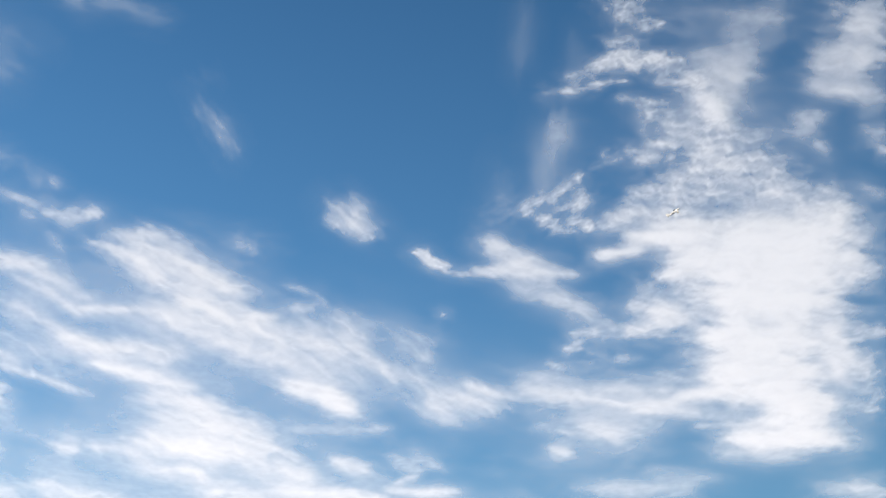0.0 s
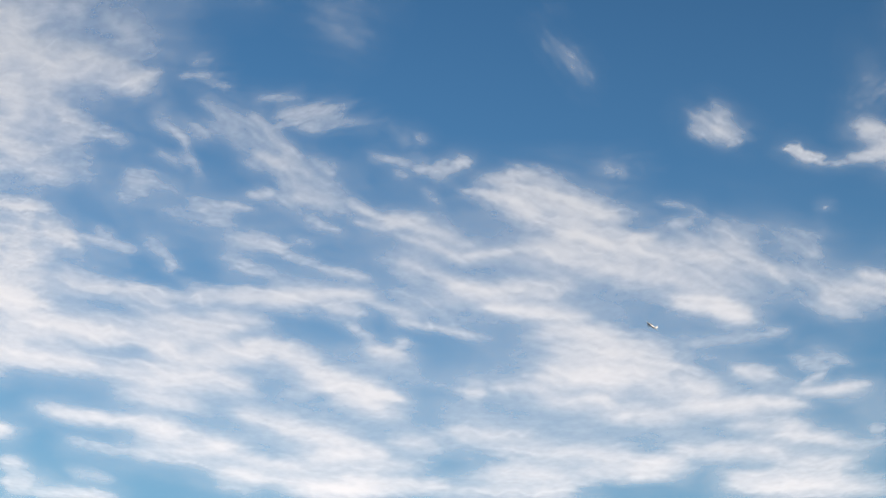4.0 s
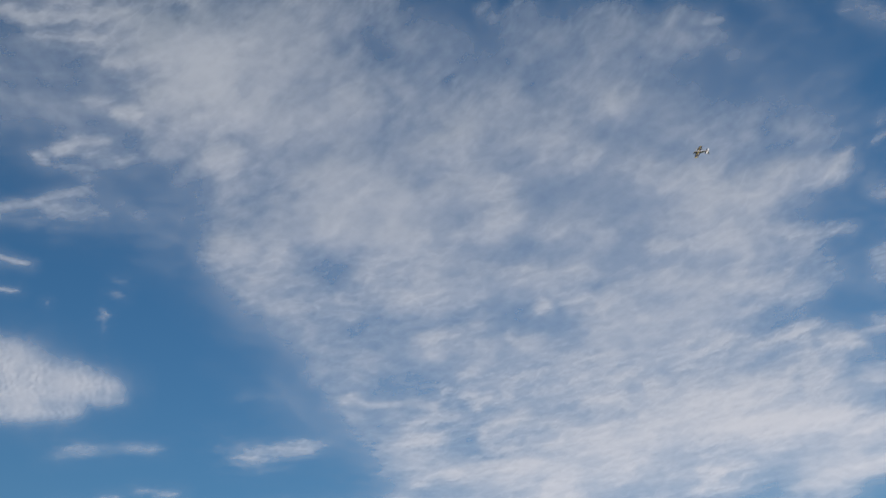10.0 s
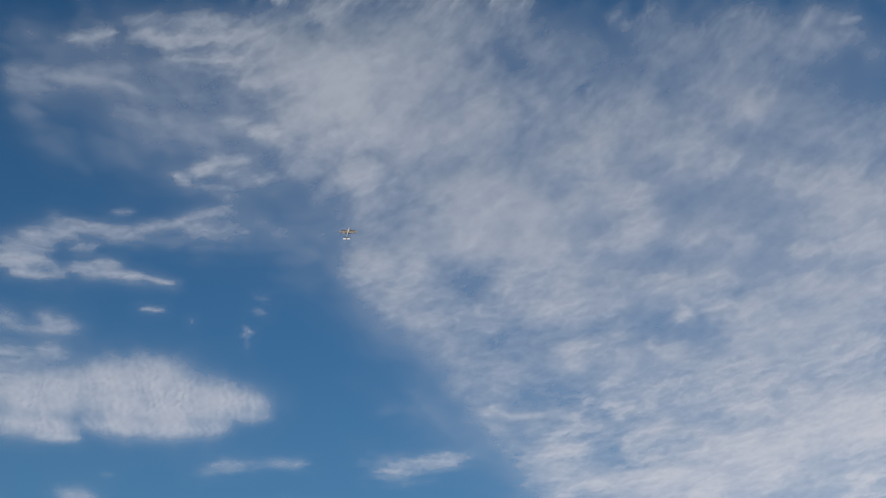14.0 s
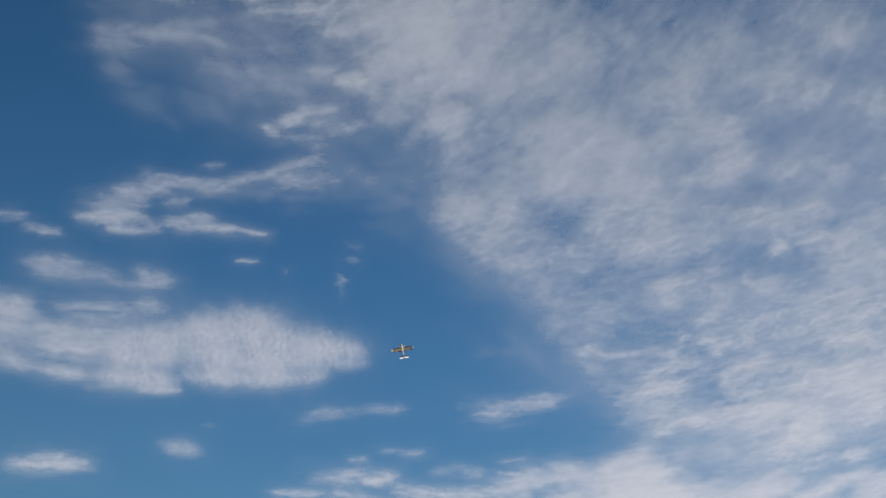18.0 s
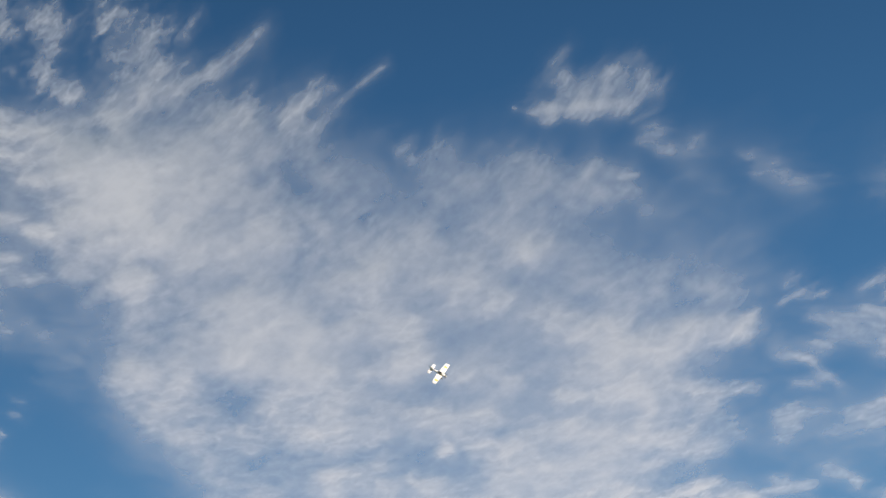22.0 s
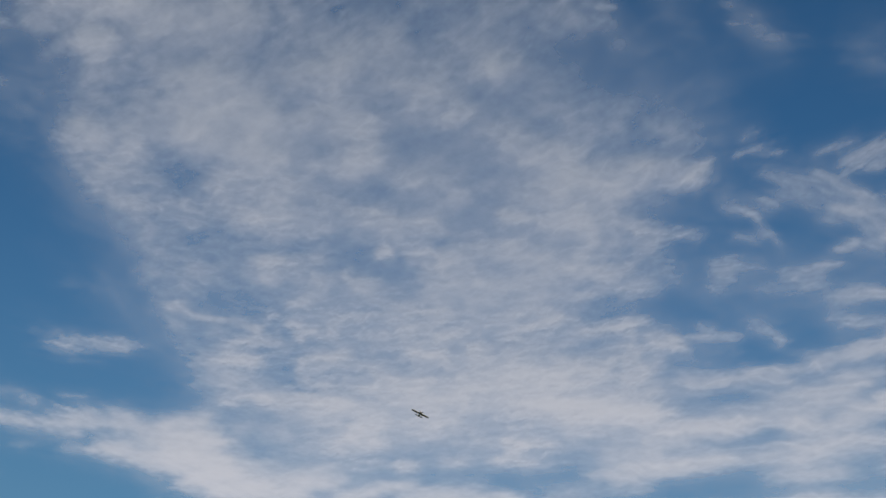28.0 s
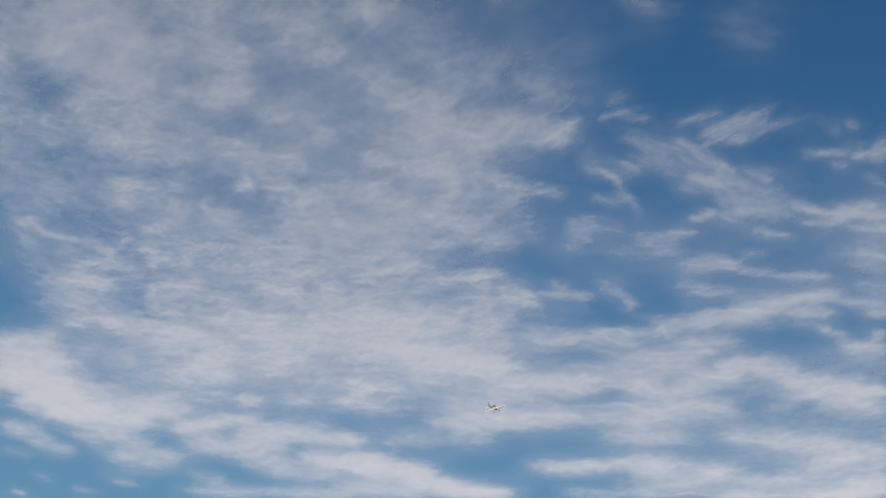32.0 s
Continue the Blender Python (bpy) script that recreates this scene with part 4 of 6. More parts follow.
cloud("waved lower edge of a wide cloud sheet", [
    (-36.16, 37.75, -33.84, 38.03, 0.34, 0.62),
    (-34.76, 37.47, -32.43, 37.70, 0.49, 0.60),
    (-37.51, 37.81, -35.87, 38.00, 0.37, 0.42),
    (-35.09, 36.45, -32.33, 36.96, 0.43, 0.65),
    (-32.51, 38.26, -29.44, 38.48, 0.43, 0.60),
    (-32.38, 37.33, -30.03, 37.46, 0.43, 0.65),
    (-30.18, 38.97, -27.41, 39.14, 0.37, 0.65),
    (-29.40, 38.10, -26.67, 38.33, 0.43, 0.65),
    (-29.97, 36.90, -27.28, 36.96, 0.37, 0.65),
    (-27.31, 37.53, -25.96, 37.80, 0.34, 0.75),
    (-32.22, 36.12, -31.57, 36.16, 0.19, 0.60),
    (-30.93, 36.40, -29.93, 36.43, 0.22, 0.50),
    (-27.08, 39.45, -24.28, 39.57, 0.43, 0.60),
    (-26.68, 38.52, -24.27, 38.81, 0.34, 0.56),
    (-29.26, 36.41, -26.91, 36.42, 0.22, 0.42),
    (-33.72, 36.15, -32.56, 36.16, 0.26, 0.46)], depth=1.4, rough=1.1, grain=6, stretch=2.6, scale=0.36, threads=0.35, ragged=0.5)
cloud("small cloud tufts in clear blue sky", [
    (-28.70, 54.24, -26.99, 54.18, 0.17, 0.50),
    (-26.99, 54.18, -24.95, 54.03, 0.17, 0.65),
    (-24.72, 52.58, -23.56, 52.68, 0.26, 0.52),
    (-24.23, 52.23, -23.38, 52.03, 0.17, 0.34),
    (-23.70, 52.07, -22.39, 52.06, 0.36, 0.34),
    (-22.83, 52.04, -22.12, 52.31, 0.15, 0.32),
    (-24.84, 53.26, -23.44, 53.55, 0.09, 0.20),
    (-20.92, 51.33, -19.73, 50.52, 0.32, 0.26),
    (-20.33, 50.64, -19.14, 49.52, 0.52, 0.28),
    (-19.31, 49.66, -18.24, 49.79, 0.49, 0.14),
    (-20.86, 50.65, -20.48, 50.48, 0.15, 0.22),
    (-23.22, 51.14, -22.04, 50.57, 0.37, 0.14),
    (-17.00, 49.09, -15.49, 48.08, 0.49, 0.22),
    (-15.56, 48.49, -14.86, 48.18, 0.30, 0.24),
    (-16.38, 49.12, -15.21, 48.97, 0.52, 0.16),
    (-14.04, 51.12, -13.29, 50.88, 0.24, 0.26)], depth=1.4, rough=0.65, scale=0.6, threads=0.2, ragged=0.5)
cloud("high cloud sheet breaking into tufts", [
    (-51.49, 55.90, -50.46, 56.34, 0.52, 0.45),
    (-50.51, 55.75, -50.02, 55.67, 0.34, 0.42),
    (-49.51, 56.35, -47.88, 56.47, 0.43, 0.52),
    (-49.08, 55.68, -48.15, 55.67, 0.32, 0.42),
    (-46.81, 57.03, -45.60, 57.02, 0.52, 0.48),
    (-49.10, 54.91, -48.13, 54.72, 0.37, 0.52),
    (-48.26, 54.31, -46.91, 54.36, 0.34, 0.52),
    (-51.30, 53.94, -50.49, 54.23, 0.26, 0.48),
    (-51.62, 54.92, -50.98, 55.07, 0.19, 0.32),
    (-45.02, 56.53, -43.90, 57.04, 0.43, 0.42),
    (-46.07, 55.82, -43.49, 55.95, 0.52, 0.46),
    (-43.36, 56.72, -42.74, 57.53, 0.17, 0.38),
    (-49.91, 54.55, -49.46, 54.55, 0.15, 0.42),
    (-52.90, 55.93, -52.05, 56.15, 0.37, 0.30)], depth=1.6, rough=0.9, grain=45, stretch=1.3, scale=0.55, ragged=0.9)
cloud("feathered upper edge of a cloud sheet", [
    (-45.58, 54.56, -42.90, 55.06, 0.67, 0.60),
    (-46.30, 53.60, -44.80, 54.00, 0.47, 0.60),
    (-43.13, 55.04, -41.36, 56.04, 0.34, 0.50),
    (-42.03, 55.71, -40.21, 56.76, 0.30, 0.52),
    (-40.91, 56.44, -39.64, 57.45, 0.21, 0.42),
    (-39.14, 54.54, -37.29, 55.33, 0.41, 0.50),
    (-37.76, 55.71, -36.58, 55.52, 0.22, 0.38),
    (-42.35, 54.36, -39.59, 54.34, 0.64, 0.55),
    (-38.66, 53.80, -37.29, 54.19, 0.49, 0.50)], depth=1.45, rough=0.9, grain=42, stretch=2.4, scale=0.7, ragged=0.8)
cloud("thin straight cloud streak", [
    (-37.52, 54.10, -36.35, 55.13, 0.22, 0.30),
    (-36.59, 54.95, -35.38, 55.72, 0.13, 0.34),
    (-35.75, 55.54, -34.51, 56.25, 0.09, 0.42)], depth=1.5, rough=0.6, scale=0.5, ragged=0.6, veil=0.2)
cloud("rippled white cloud patch in deep blue", [
    (-28.34, 54.49, -27.64, 54.00, 0.24, 0.42),
    (-27.61, 55.14, -26.65, 55.17, 0.24, 0.38),
    (-27.80, 54.31, -25.00, 55.15, 0.32, 0.45),
    (-27.15, 54.11, -24.66, 54.69, 0.34, 0.42),
    (-26.86, 54.35, -25.04, 55.02, 0.13, 0.34),
    (-26.07, 53.82, -24.48, 53.74, 0.28, 0.42),
    (-25.10, 54.01, -23.25, 54.37, 0.36, 0.52),
    (-25.05, 54.97, -23.51, 54.63, 0.45, 0.34),
    (-27.75, 55.55, -26.65, 56.13, 0.26, 0.24),
    (-24.25, 55.28, -23.45, 54.81, 0.30, 0.22),
    (-28.64, 54.72, -27.29, 55.48, 0.30, 0.22),
    (-28.35, 53.91, -27.68, 53.81, 0.15, 0.32),
    (-27.19, 53.92, -26.09, 53.72, 0.19, 0.42),
    (-29.39, 54.48, -29.17, 54.45, 0.06, 0.40)], depth=1.5, rough=0.9, grain=35, stretch=2.4, scale=0.4, ragged=0.4, veil=0.1, threads=0.12)
cloud("small bright cloud tuft", [
    (-24.50, 52.91, -23.79, 53.04, 0.11, 0.20),
    (-25.75, 51.57, -24.90, 51.49, 0.09, 0.40),
    (-25.69, 50.94, -25.03, 50.99, 0.22, 0.20),
    (-24.63, 50.12, -23.86, 49.85, 0.30, 0.12),
    (-22.83, 50.47, -21.85, 50.20, 0.22, 0.12)], depth=1.4, rough=0.65, scale=0.5, ragged=0.4)
cloud("lens-shaped white cloud with fine ripples", [
    (-49.80, 40.76, -46.86, 40.58, 0.41, 0.60),
    (-51.53, 40.58, -48.73, 40.90, 0.60, 0.76),
    (-50.88, 41.05, -49.48, 41.31, 0.34, 0.66),
    (-52.31, 39.90, -47.62, 40.23, 0.60, 0.76),
    (-48.00, 40.68, -46.40, 40.49, 0.37, 0.66),
    (-51.69, 39.14, -47.58, 39.57, 0.26, 0.70),
    (-54.14, 39.40, -52.46, 39.69, 0.52, 0.76),
    (-54.36, 38.70, -52.01, 38.96, 0.30, 0.70),
    (-52.97, 38.51, -51.80, 38.65, 0.11, 0.53),
    (-47.26, 40.07, -46.20, 40.12, 0.19, 0.38),
    (-52.74, 40.40, -51.04, 40.88, 0.41, 0.66),
    (-54.05, 39.89, -52.19, 40.30, 0.41, 0.53)], depth=1.9, rough=0.35, scale=0.5, ripple=1.5, threads=0.1, ragged=0.15, veil=0.1, grain=108, stretch=1.25, wave=26)
cloud("ragged grey-white cloud trailing a rippled lens", [
    (-55.76, 39.83, -53.28, 40.50, 0.52, 0.46),
    (-56.00, 39.31, -54.02, 39.71, 0.37, 0.54),
    (-58.03, 40.05, -56.92, 40.43, 0.32, 0.62),
    (-57.28, 40.53, -56.57, 40.41, 0.22, 0.50),
    (-57.79, 39.74, -55.63, 40.05, 0.28, 0.44),
    (-58.14, 39.08, -57.13, 39.05, 0.45, 0.36),
    (-57.23, 38.74, -56.20, 38.60, 0.19, 0.32),
    (-55.86, 38.58, -54.69, 38.63, 0.21, 0.54),
    (-55.94, 40.74, -52.69, 41.27, 0.21, 0.42),
    (-53.58, 41.31, -52.87, 41.33, 0.21, 0.42),
    (-54.62, 38.27, -53.64, 38.45, 0.11, 0.30),
    (-56.71, 38.67, -55.26, 38.99, 0.11, -0.60),
    (-55.57, 40.63, -54.04, 40.88, 0.06, -0.50)], depth=1.85, rough=0.6, scale=0.5, ripple=0.8, threads=0.15, ragged=0.3)
cloud("thin grey-white cloud strips", [
    (-57.15, 41.89, -55.54, 42.26, 0.21, 0.58),
    (-56.67, 41.72, -54.43, 42.10, 0.28, 0.53),
    (-53.75, 42.33, -52.65, 42.23, 0.24, 0.58),
    (-54.56, 41.79, -52.98, 41.98, 0.15, 0.35)], depth=1.5, rough=0.6, scale=0.6, ragged=0.45)
cloud("curved white cloud with a swept-up tail", [
    (-55.50, 43.90, -53.89, 44.21, 0.22, 0.80),
    (-54.88, 43.55, -53.62, 43.69, 0.13, 0.72),
    (-55.47, 44.19, -53.96, 44.58, 0.32, 0.55),
    (-53.88, 44.12, -53.26, 43.75, 0.17, 0.52),
    (-54.76, 44.82, -53.53, 45.33, 0.28, 0.46),
    (-54.10, 45.33, -53.11, 45.12, 0.21, 0.46),
    (-53.54, 45.39, -51.28, 45.66, 0.19, 0.50),
    (-51.29, 45.77, -49.80, 46.22, 0.15, 0.52),
    (-49.99, 46.22, -48.29, 46.90, 0.17, 0.55),
    (-49.57, 45.88, -47.85, 46.23, 0.45, 0.42),
    (-52.19, 45.36, -49.54, 45.60, 0.22, 0.32),
    (-53.12, 44.06, -51.67, 44.38, 0.21, 0.68),
    (-52.03, 44.23, -50.71, 44.22, 0.13, 0.72),
    (-50.71, 44.22, -49.77, 44.18, 0.07, 0.72),
    (-52.44, 44.46, -51.69, 44.53, 0.09, 0.50),
    (-54.15, 45.60, -52.24, 45.64, 0.11, 0.36)], depth=1.75, rough=0.7, scale=0.5, threads=0.3, ragged=0.5)
cloud("pair of small white cloud scraps", [
    (-58.46, 43.24, -57.41, 43.42, 0.15, 0.50),
    (-57.51, 43.05, -56.45, 43.15, 0.17, 0.46),
    (-56.95, 42.99, -56.26, 43.12, 0.09, 0.53),
    (-56.01, 43.69, -55.39, 43.79, 0.11, 0.62),
    (-53.23, 44.71, -52.52, 45.02, 0.19, 0.38),
    (-52.12, 46.14, -51.56, 46.31, 0.15, 0.38)], depth=1.4, rough=0.7, scale=0.4, threads=0.3, ragged=0.9, veil=0.1)
cloud("small isolated cloud puffs", [
    (-50.68, 43.17, -49.95, 43.26, 0.07, 0.54),
    (-47.03, 43.99, -46.56, 44.05, 0.09, 0.40),
    (-47.10, 43.60, -46.63, 43.57, 0.09, 0.30),
    (-47.26, 43.11, -47.17, 42.36, 0.09, 0.30),
    (-47.15, 42.93, -47.14, 42.64, 0.09, 0.30),
    (-49.04, 43.01, -48.99, 43.03, 0.06, 0.38)], depth=1.4, rough=1.1, scale=0.28, threads=0.3, ragged=1.2, veil=0.1)
cloud("slim flat white cloud strip", [
    (-48.25, 38.10, -46.99, 38.36, 0.17, 0.46),
    (-47.67, 38.41, -46.31, 38.49, 0.19, 0.40),
    (-46.31, 38.57, -45.02, 38.60, 0.15, 0.45),
    (-51.00, 37.63, -50.66, 37.63, 0.07, 0.25)], depth=1.1, rough=0.6, scale=0.4, threads=0.3, ragged=0.9, veil=0.1)
cloud("small broken white cloud pair", [
    (-42.88, 38.67, -41.50, 38.71, 0.28, 0.42),
    (-42.19, 38.90, -40.08, 38.99, 0.19, 0.52),
    (-41.67, 38.76, -40.30, 38.83, 0.17, 0.46),
    (-42.71, 38.40, -41.77, 38.33, 0.15, 0.34),
    (-43.22, 38.86, -41.00, 38.52, 0.45, 0.18),
    (-42.85, 40.56, -41.44, 40.56, 0.21, 0.20)], depth=1.4, rough=0.9, scale=0.4, threads=0.3, ragged=0.9, veil=0.1)
cloud("small flat white cloud puff", [
    (-51.98, 36.82, -51.07, 36.83, 0.19, 0.60),
    (-52.04, 36.62, -50.89, 36.67, 0.17, 0.36),
    (-52.24, 36.89, -51.91, 36.87, 0.15, 0.20)], depth=1.4, rough=0.5, scale=0.4, threads=0.2, ragged=0.3, veil=0.1)
cloud("faint arched cloud wisps in deep blue", [
    (-56.95, 49.80, -55.28, 50.17, 0.28, 0.44),
    (-56.74, 49.37, -55.34, 49.49, 0.37, 0.46),
    (-56.18, 48.73, -55.17, 48.76, 0.24, 0.44),
    (-55.26, 50.08, -53.03, 50.39, 0.21, 0.48),
    (-53.03, 50.39, -52.06, 50.25, 0.13, 0.51),
    (-54.52, 50.51, -52.49, 50.91, 0.19, 0.37),
    (-57.36, 50.95, -55.96, 51.26, 0.47, 0.28),
    (-55.48, 48.31, -53.91, 47.47, 0.37, 0.18),
    (-53.72, 47.50, -53.08, 47.23, 0.19, 0.18),
    (-52.84, 49.37, -47.92, 49.75, 0.24, 0.28),
    (-52.65, 48.25, -49.41, 48.10, 0.75, 0.23),
    (-46.68, 46.20, -44.92, 46.08, 0.75, 0.23),
    (-46.60, 44.87, -44.88, 44.55, 0.37, 0.10)], depth=1.35, rough=0.6, scale=0.8, threads=0.2, ragged=0.5)
cloud("ragged grey-white cloud edge with torn wisps", [
    (-55.05, 51.45, -53.53, 51.92, 0.17, 0.70),
    (-54.20, 51.99, -53.33, 51.99, 0.17, 0.55),
    (-52.89, 51.93, -52.07, 52.24, 0.15, 0.75),
    (-52.28, 52.21, -51.16, 51.98, 0.24, 0.68),
    (-51.54, 51.65, -49.80, 51.57, 0.28, 0.50),
    (-51.20, 52.26, -49.06, 52.68, 0.37, 0.85),
    (-49.84, 51.85, -48.53, 51.78, 0.37, 0.75),
    (-48.96, 49.76, -47.94, 49.94, 0.17, 0.62),
    (-47.91, 49.56, -46.88, 49.72, 0.21, 0.75),
    (-50.37, 47.71, -49.75, 47.59, 0.13, 0.80),
    (-49.78, 47.87, -48.83, 48.44, 0.19, 0.68),
    (-49.04, 48.51, -47.83, 48.61, 0.17, 0.62),
    (-48.59, 47.98, -46.79, 48.20, 0.24, 0.48),
    (-49.35, 47.53, -48.14, 47.45, 0.22, 0.30),
    (-48.47, 51.13, -47.61, 51.19, 0.21, 0.50),
    (-52.37, 50.21, -49.67, 50.45, 0.19, 0.16)], depth=1.5, rough=0.9, grain=12, scale=0.45, ragged=0.6)
cloud("soft grey-white cloud sheet with a torn edge", [
    (-49.04, 52.49, -45.53, 52.70, 0.75, 0.82),
    (-48.06, 51.44, -45.48, 51.39, 0.64, 0.74),
    (-47.13, 50.37, -45.44, 50.44, 0.50, 0.70),
    (-46.85, 49.25, -45.40, 49.12, 0.50, 0.65),
    (-46.60, 48.50, -45.18, 48.46, 0.21, 0.50),
    (-45.07, 52.15, -43.32, 52.16, 0.79, 0.75),
    (-44.81, 50.46, -43.34, 50.28, 0.79, 0.70),
    (-44.57, 48.75, -43.14, 48.38, 0.67, 0.55),
    (-44.04, 45.71, -42.78, 45.51, 0.45, 0.42),
    (-44.04, 46.66, -42.86, 46.66, 0.45, 0.42),
    (-43.37, 44.37, -42.24, 44.17, 0.45, 0.38),
    (-42.26, 43.50, -41.33, 43.37, 0.37, 0.32),
    (-41.00, 42.60, -40.28, 42.37, 0.34, 0.28),
    (-52.99, 52.50, -49.12, 53.20, 0.26, 0.60),
    (-40.67, 41.82, -39.98, 41.40, 0.30, 0.25)], depth=1.55, rough=0.7, grain=25, stretch=1.5, scale=0.7, ragged=0.5)
cloud("smooth milky veil within a wide cloud sheet", [
    (-46.40, 51.23, -38.68, 53.06, 1.50, 0.38),
    (-37.34, 53.01, -34.64, 52.26, 0.93, 0.30),
    (-45.80, 49.10, -37.54, 50.92, 1.50, 0.40),
    (-36.36, 51.97, -27.25, 51.60, 1.31, 0.32),
    (-40.97, 47.81, -35.68, 48.79, 1.50, 0.50),
    (-35.68, 48.79, -25.55, 48.00, 1.50, 0.50),
    (-41.02, 45.81, -33.58, 46.61, 1.12, 0.48),
    (-33.57, 46.42, -22.91, 45.73, 1.12, 0.50),
    (-38.16, 44.10, -31.63, 44.34, 1.12, 0.48),
    (-31.63, 43.96, -25.11, 43.55, 1.31, 0.50),
    (-35.41, 41.58, -26.22, 41.76, 1.21, 0.50),
    (-35.11, 39.34, -25.61, 39.04, 1.40, 0.50),
    (-38.19, 42.68, -36.52, 42.08, 0.52, 0.28)], depth=1.4, rough=0.35, grain=20, stretch=1.6, scale=1.6, veil=0.08, threads=0.0, ragged=0.7)
cloud("milky veil along a cloud sheet's lower edge", [
    (-36.09, 37.38, -24.27, 38.81, 1.31, 0.50),
    (-35.03, 36.09, -25.94, 37.23, 0.93, 0.42),
    (-24.26, 37.67, -14.27, 37.39, 1.12, 0.20),
    (-24.23, 35.40, -14.62, 34.65, 1.12, 0.20),
    (-36.81, 36.83, -34.96, 36.67, 0.47, 0.28)], depth=1.25, rough=0.35, grain=6, stretch=2, scale=1.4, veil=0.08, threads=0.0, ragged=0.7)
cloud("milky veil at the torn end of a cloud sheet", [
    (-46.37, 51.92, -44.19, 51.22, 0.93, 0.50),
    (-44.57, 48.56, -43.35, 47.62, 0.84, 0.42)], depth=1.25, rough=0.35, grain=20, stretch=1.6, scale=1.4, veil=0.08, threads=0.0, ragged=0.7)
cloud("thin haze fading from a cloud sheet into blue", [
    (-28.87, 51.16, -24.00, 50.63, 1.50, 0.23),
    (-28.05, 48.77, -22.79, 48.16, 1.50, 0.27),
    (-24.40, 47.41, -20.83, 47.14, 0.93, 0.20),
    (-23.13, 51.95, -19.32, 50.85, 1.12, 0.14),
    (-24.83, 49.68, -19.90, 48.99, 1.12, 0.16),
    (-16.76, 50.79, -13.66, 49.19, 0.84, 0.08)], depth=1.1, rough=0.4, grain=15, stretch=2, scale=1.2, veil=0.05, threads=0.05, ragged=0.8)
cloud("pale low haze with faint streaks", [
    (2.07, 38.93, 7.19, 38.34, 0.86, 0.24),
    (1.47, 36.74, 6.76, 36.18, 0.93, 0.22),
    (-0.03, 34.86, 6.38, 34.13, 0.56, 0.34),
    (3.73, 35.28, 6.52, 34.93, 0.22, 0.30),
    (2.56, 40.00, 3.22, 37.43, 0.56, 0.20),
    (-0.76, 35.86, 2.49, 35.66, 0.45, 0.20)], depth=1.3, rough=0.7, stretch=3, scale=0.9, veil=0.05, threads=0.15, ragged=0.7)
cloud("feathered low cloud streaks joined by thin mist", [
    (-47.73, 36.10, -45.19, 36.31, 0.21, 0.30),
    (-47.20, 35.69, -45.22, 35.59, 0.17, 0.32),
    (-46.25, 36.26, -45.35, 36.36, 0.21, 0.40),
    (-45.14, 35.96, -44.03, 35.81, 0.24, 0.42),
    (-44.22, 35.96, -42.82, 35.84, 0.21, 0.45),
    (-45.34, 35.40, -43.80, 35.25, 0.13, 0.32),
    (-42.98, 35.91, -41.48, 36.20, 0.30, 0.42),
    (-41.79, 36.34, -39.64, 36.41, 0.34, 0.45),
    (-44.14, 36.51, -42.60, 36.57, 0.17, 0.25),
    (-43.17, 34.99, -42.56, 35.09, 0.09, 0.30),
    (-48.11, 35.74, -47.37, 35.75, 0.13, 0.30),
    (-47.65, 36.38, -46.41, 36.32, 0.17, 0.25)], depth=1.45, rough=0.9, grain=-12, stretch=2.6, scale=0.4, threads=0.3, ragged=0.8, veil=0.15)
cloud("long thin slanting cloud streak", [
    (-48.91, 34.62, -47.86, 34.53, 0.15, 0.36),
    (-48.01, 34.49, -46.96, 34.42, 0.13, 0.34),
    (-47.12, 34.46, -45.91, 34.33, 0.11, 0.46),
    (-45.92, 34.38, -45.01, 34.26, 0.15, 0.62),
    (-45.01, 34.30, -43.72, 34.06, 0.13, 0.50),
    (-46.31, 34.51, -45.20, 34.54, 0.11, 0.30),
    (-47.42, 34.50, -46.84, 34.56, 0.09, 0.30)], depth=1.5, rough=0.9, stretch=2.6, scale=0.3, threads=0.3, ragged=1.1, veil=0.12)
cloud("soft hazy edge of a cloud sheet", [
    (-38.70, 38.71, -37.14, 37.93, 0.58, 0.30),
    (-38.31, 40.17, -37.13, 39.62, 0.41, 0.28),
    (-39.65, 40.32, -38.57, 39.16, 0.26, 0.16),
    (-38.13, 37.43, -37.02, 37.14, 0.41, 0.30),
    (-39.82, 42.83, -36.09, 41.56, 1.03, 0.32),
    (-36.63, 37.25, -34.94, 36.75, 0.52, 0.28),
    (-41.52, 44.74, -39.15, 43.66, 0.75, 0.20),
    (-43.62, 47.82, -41.18, 47.10, 0.75, 0.42)], depth=1.2, rough=0.6, grain=15, stretch=1.6, scale=0.6, ragged=0.8)
cloud("small bright flat cloud", [
    (-55.89, 35.53, -54.31, 35.82, 0.24, 0.72),
    (-55.70, 35.74, -54.77, 35.91, 0.17, 0.40),
    (-54.41, 35.67, -53.77, 35.66, 0.15, 0.26),
    (-56.40, 35.32, -55.64, 35.46, 0.22, 0.50)], depth=1.8, rough=0.6, scale=0.35, ragged=0.5, veil=0.12)
cloud("small ragged white cloud puff", [
    (-0.83, 43.94, -0.45, 43.75, 0.19, 0.55),
    (-0.55, 43.66, 0.19, 43.26, 0.15, 0.60),
    (0.28, 43.14, 1.20, 43.10, 0.11, 0.40)], rough=1.0, scale=0.4)
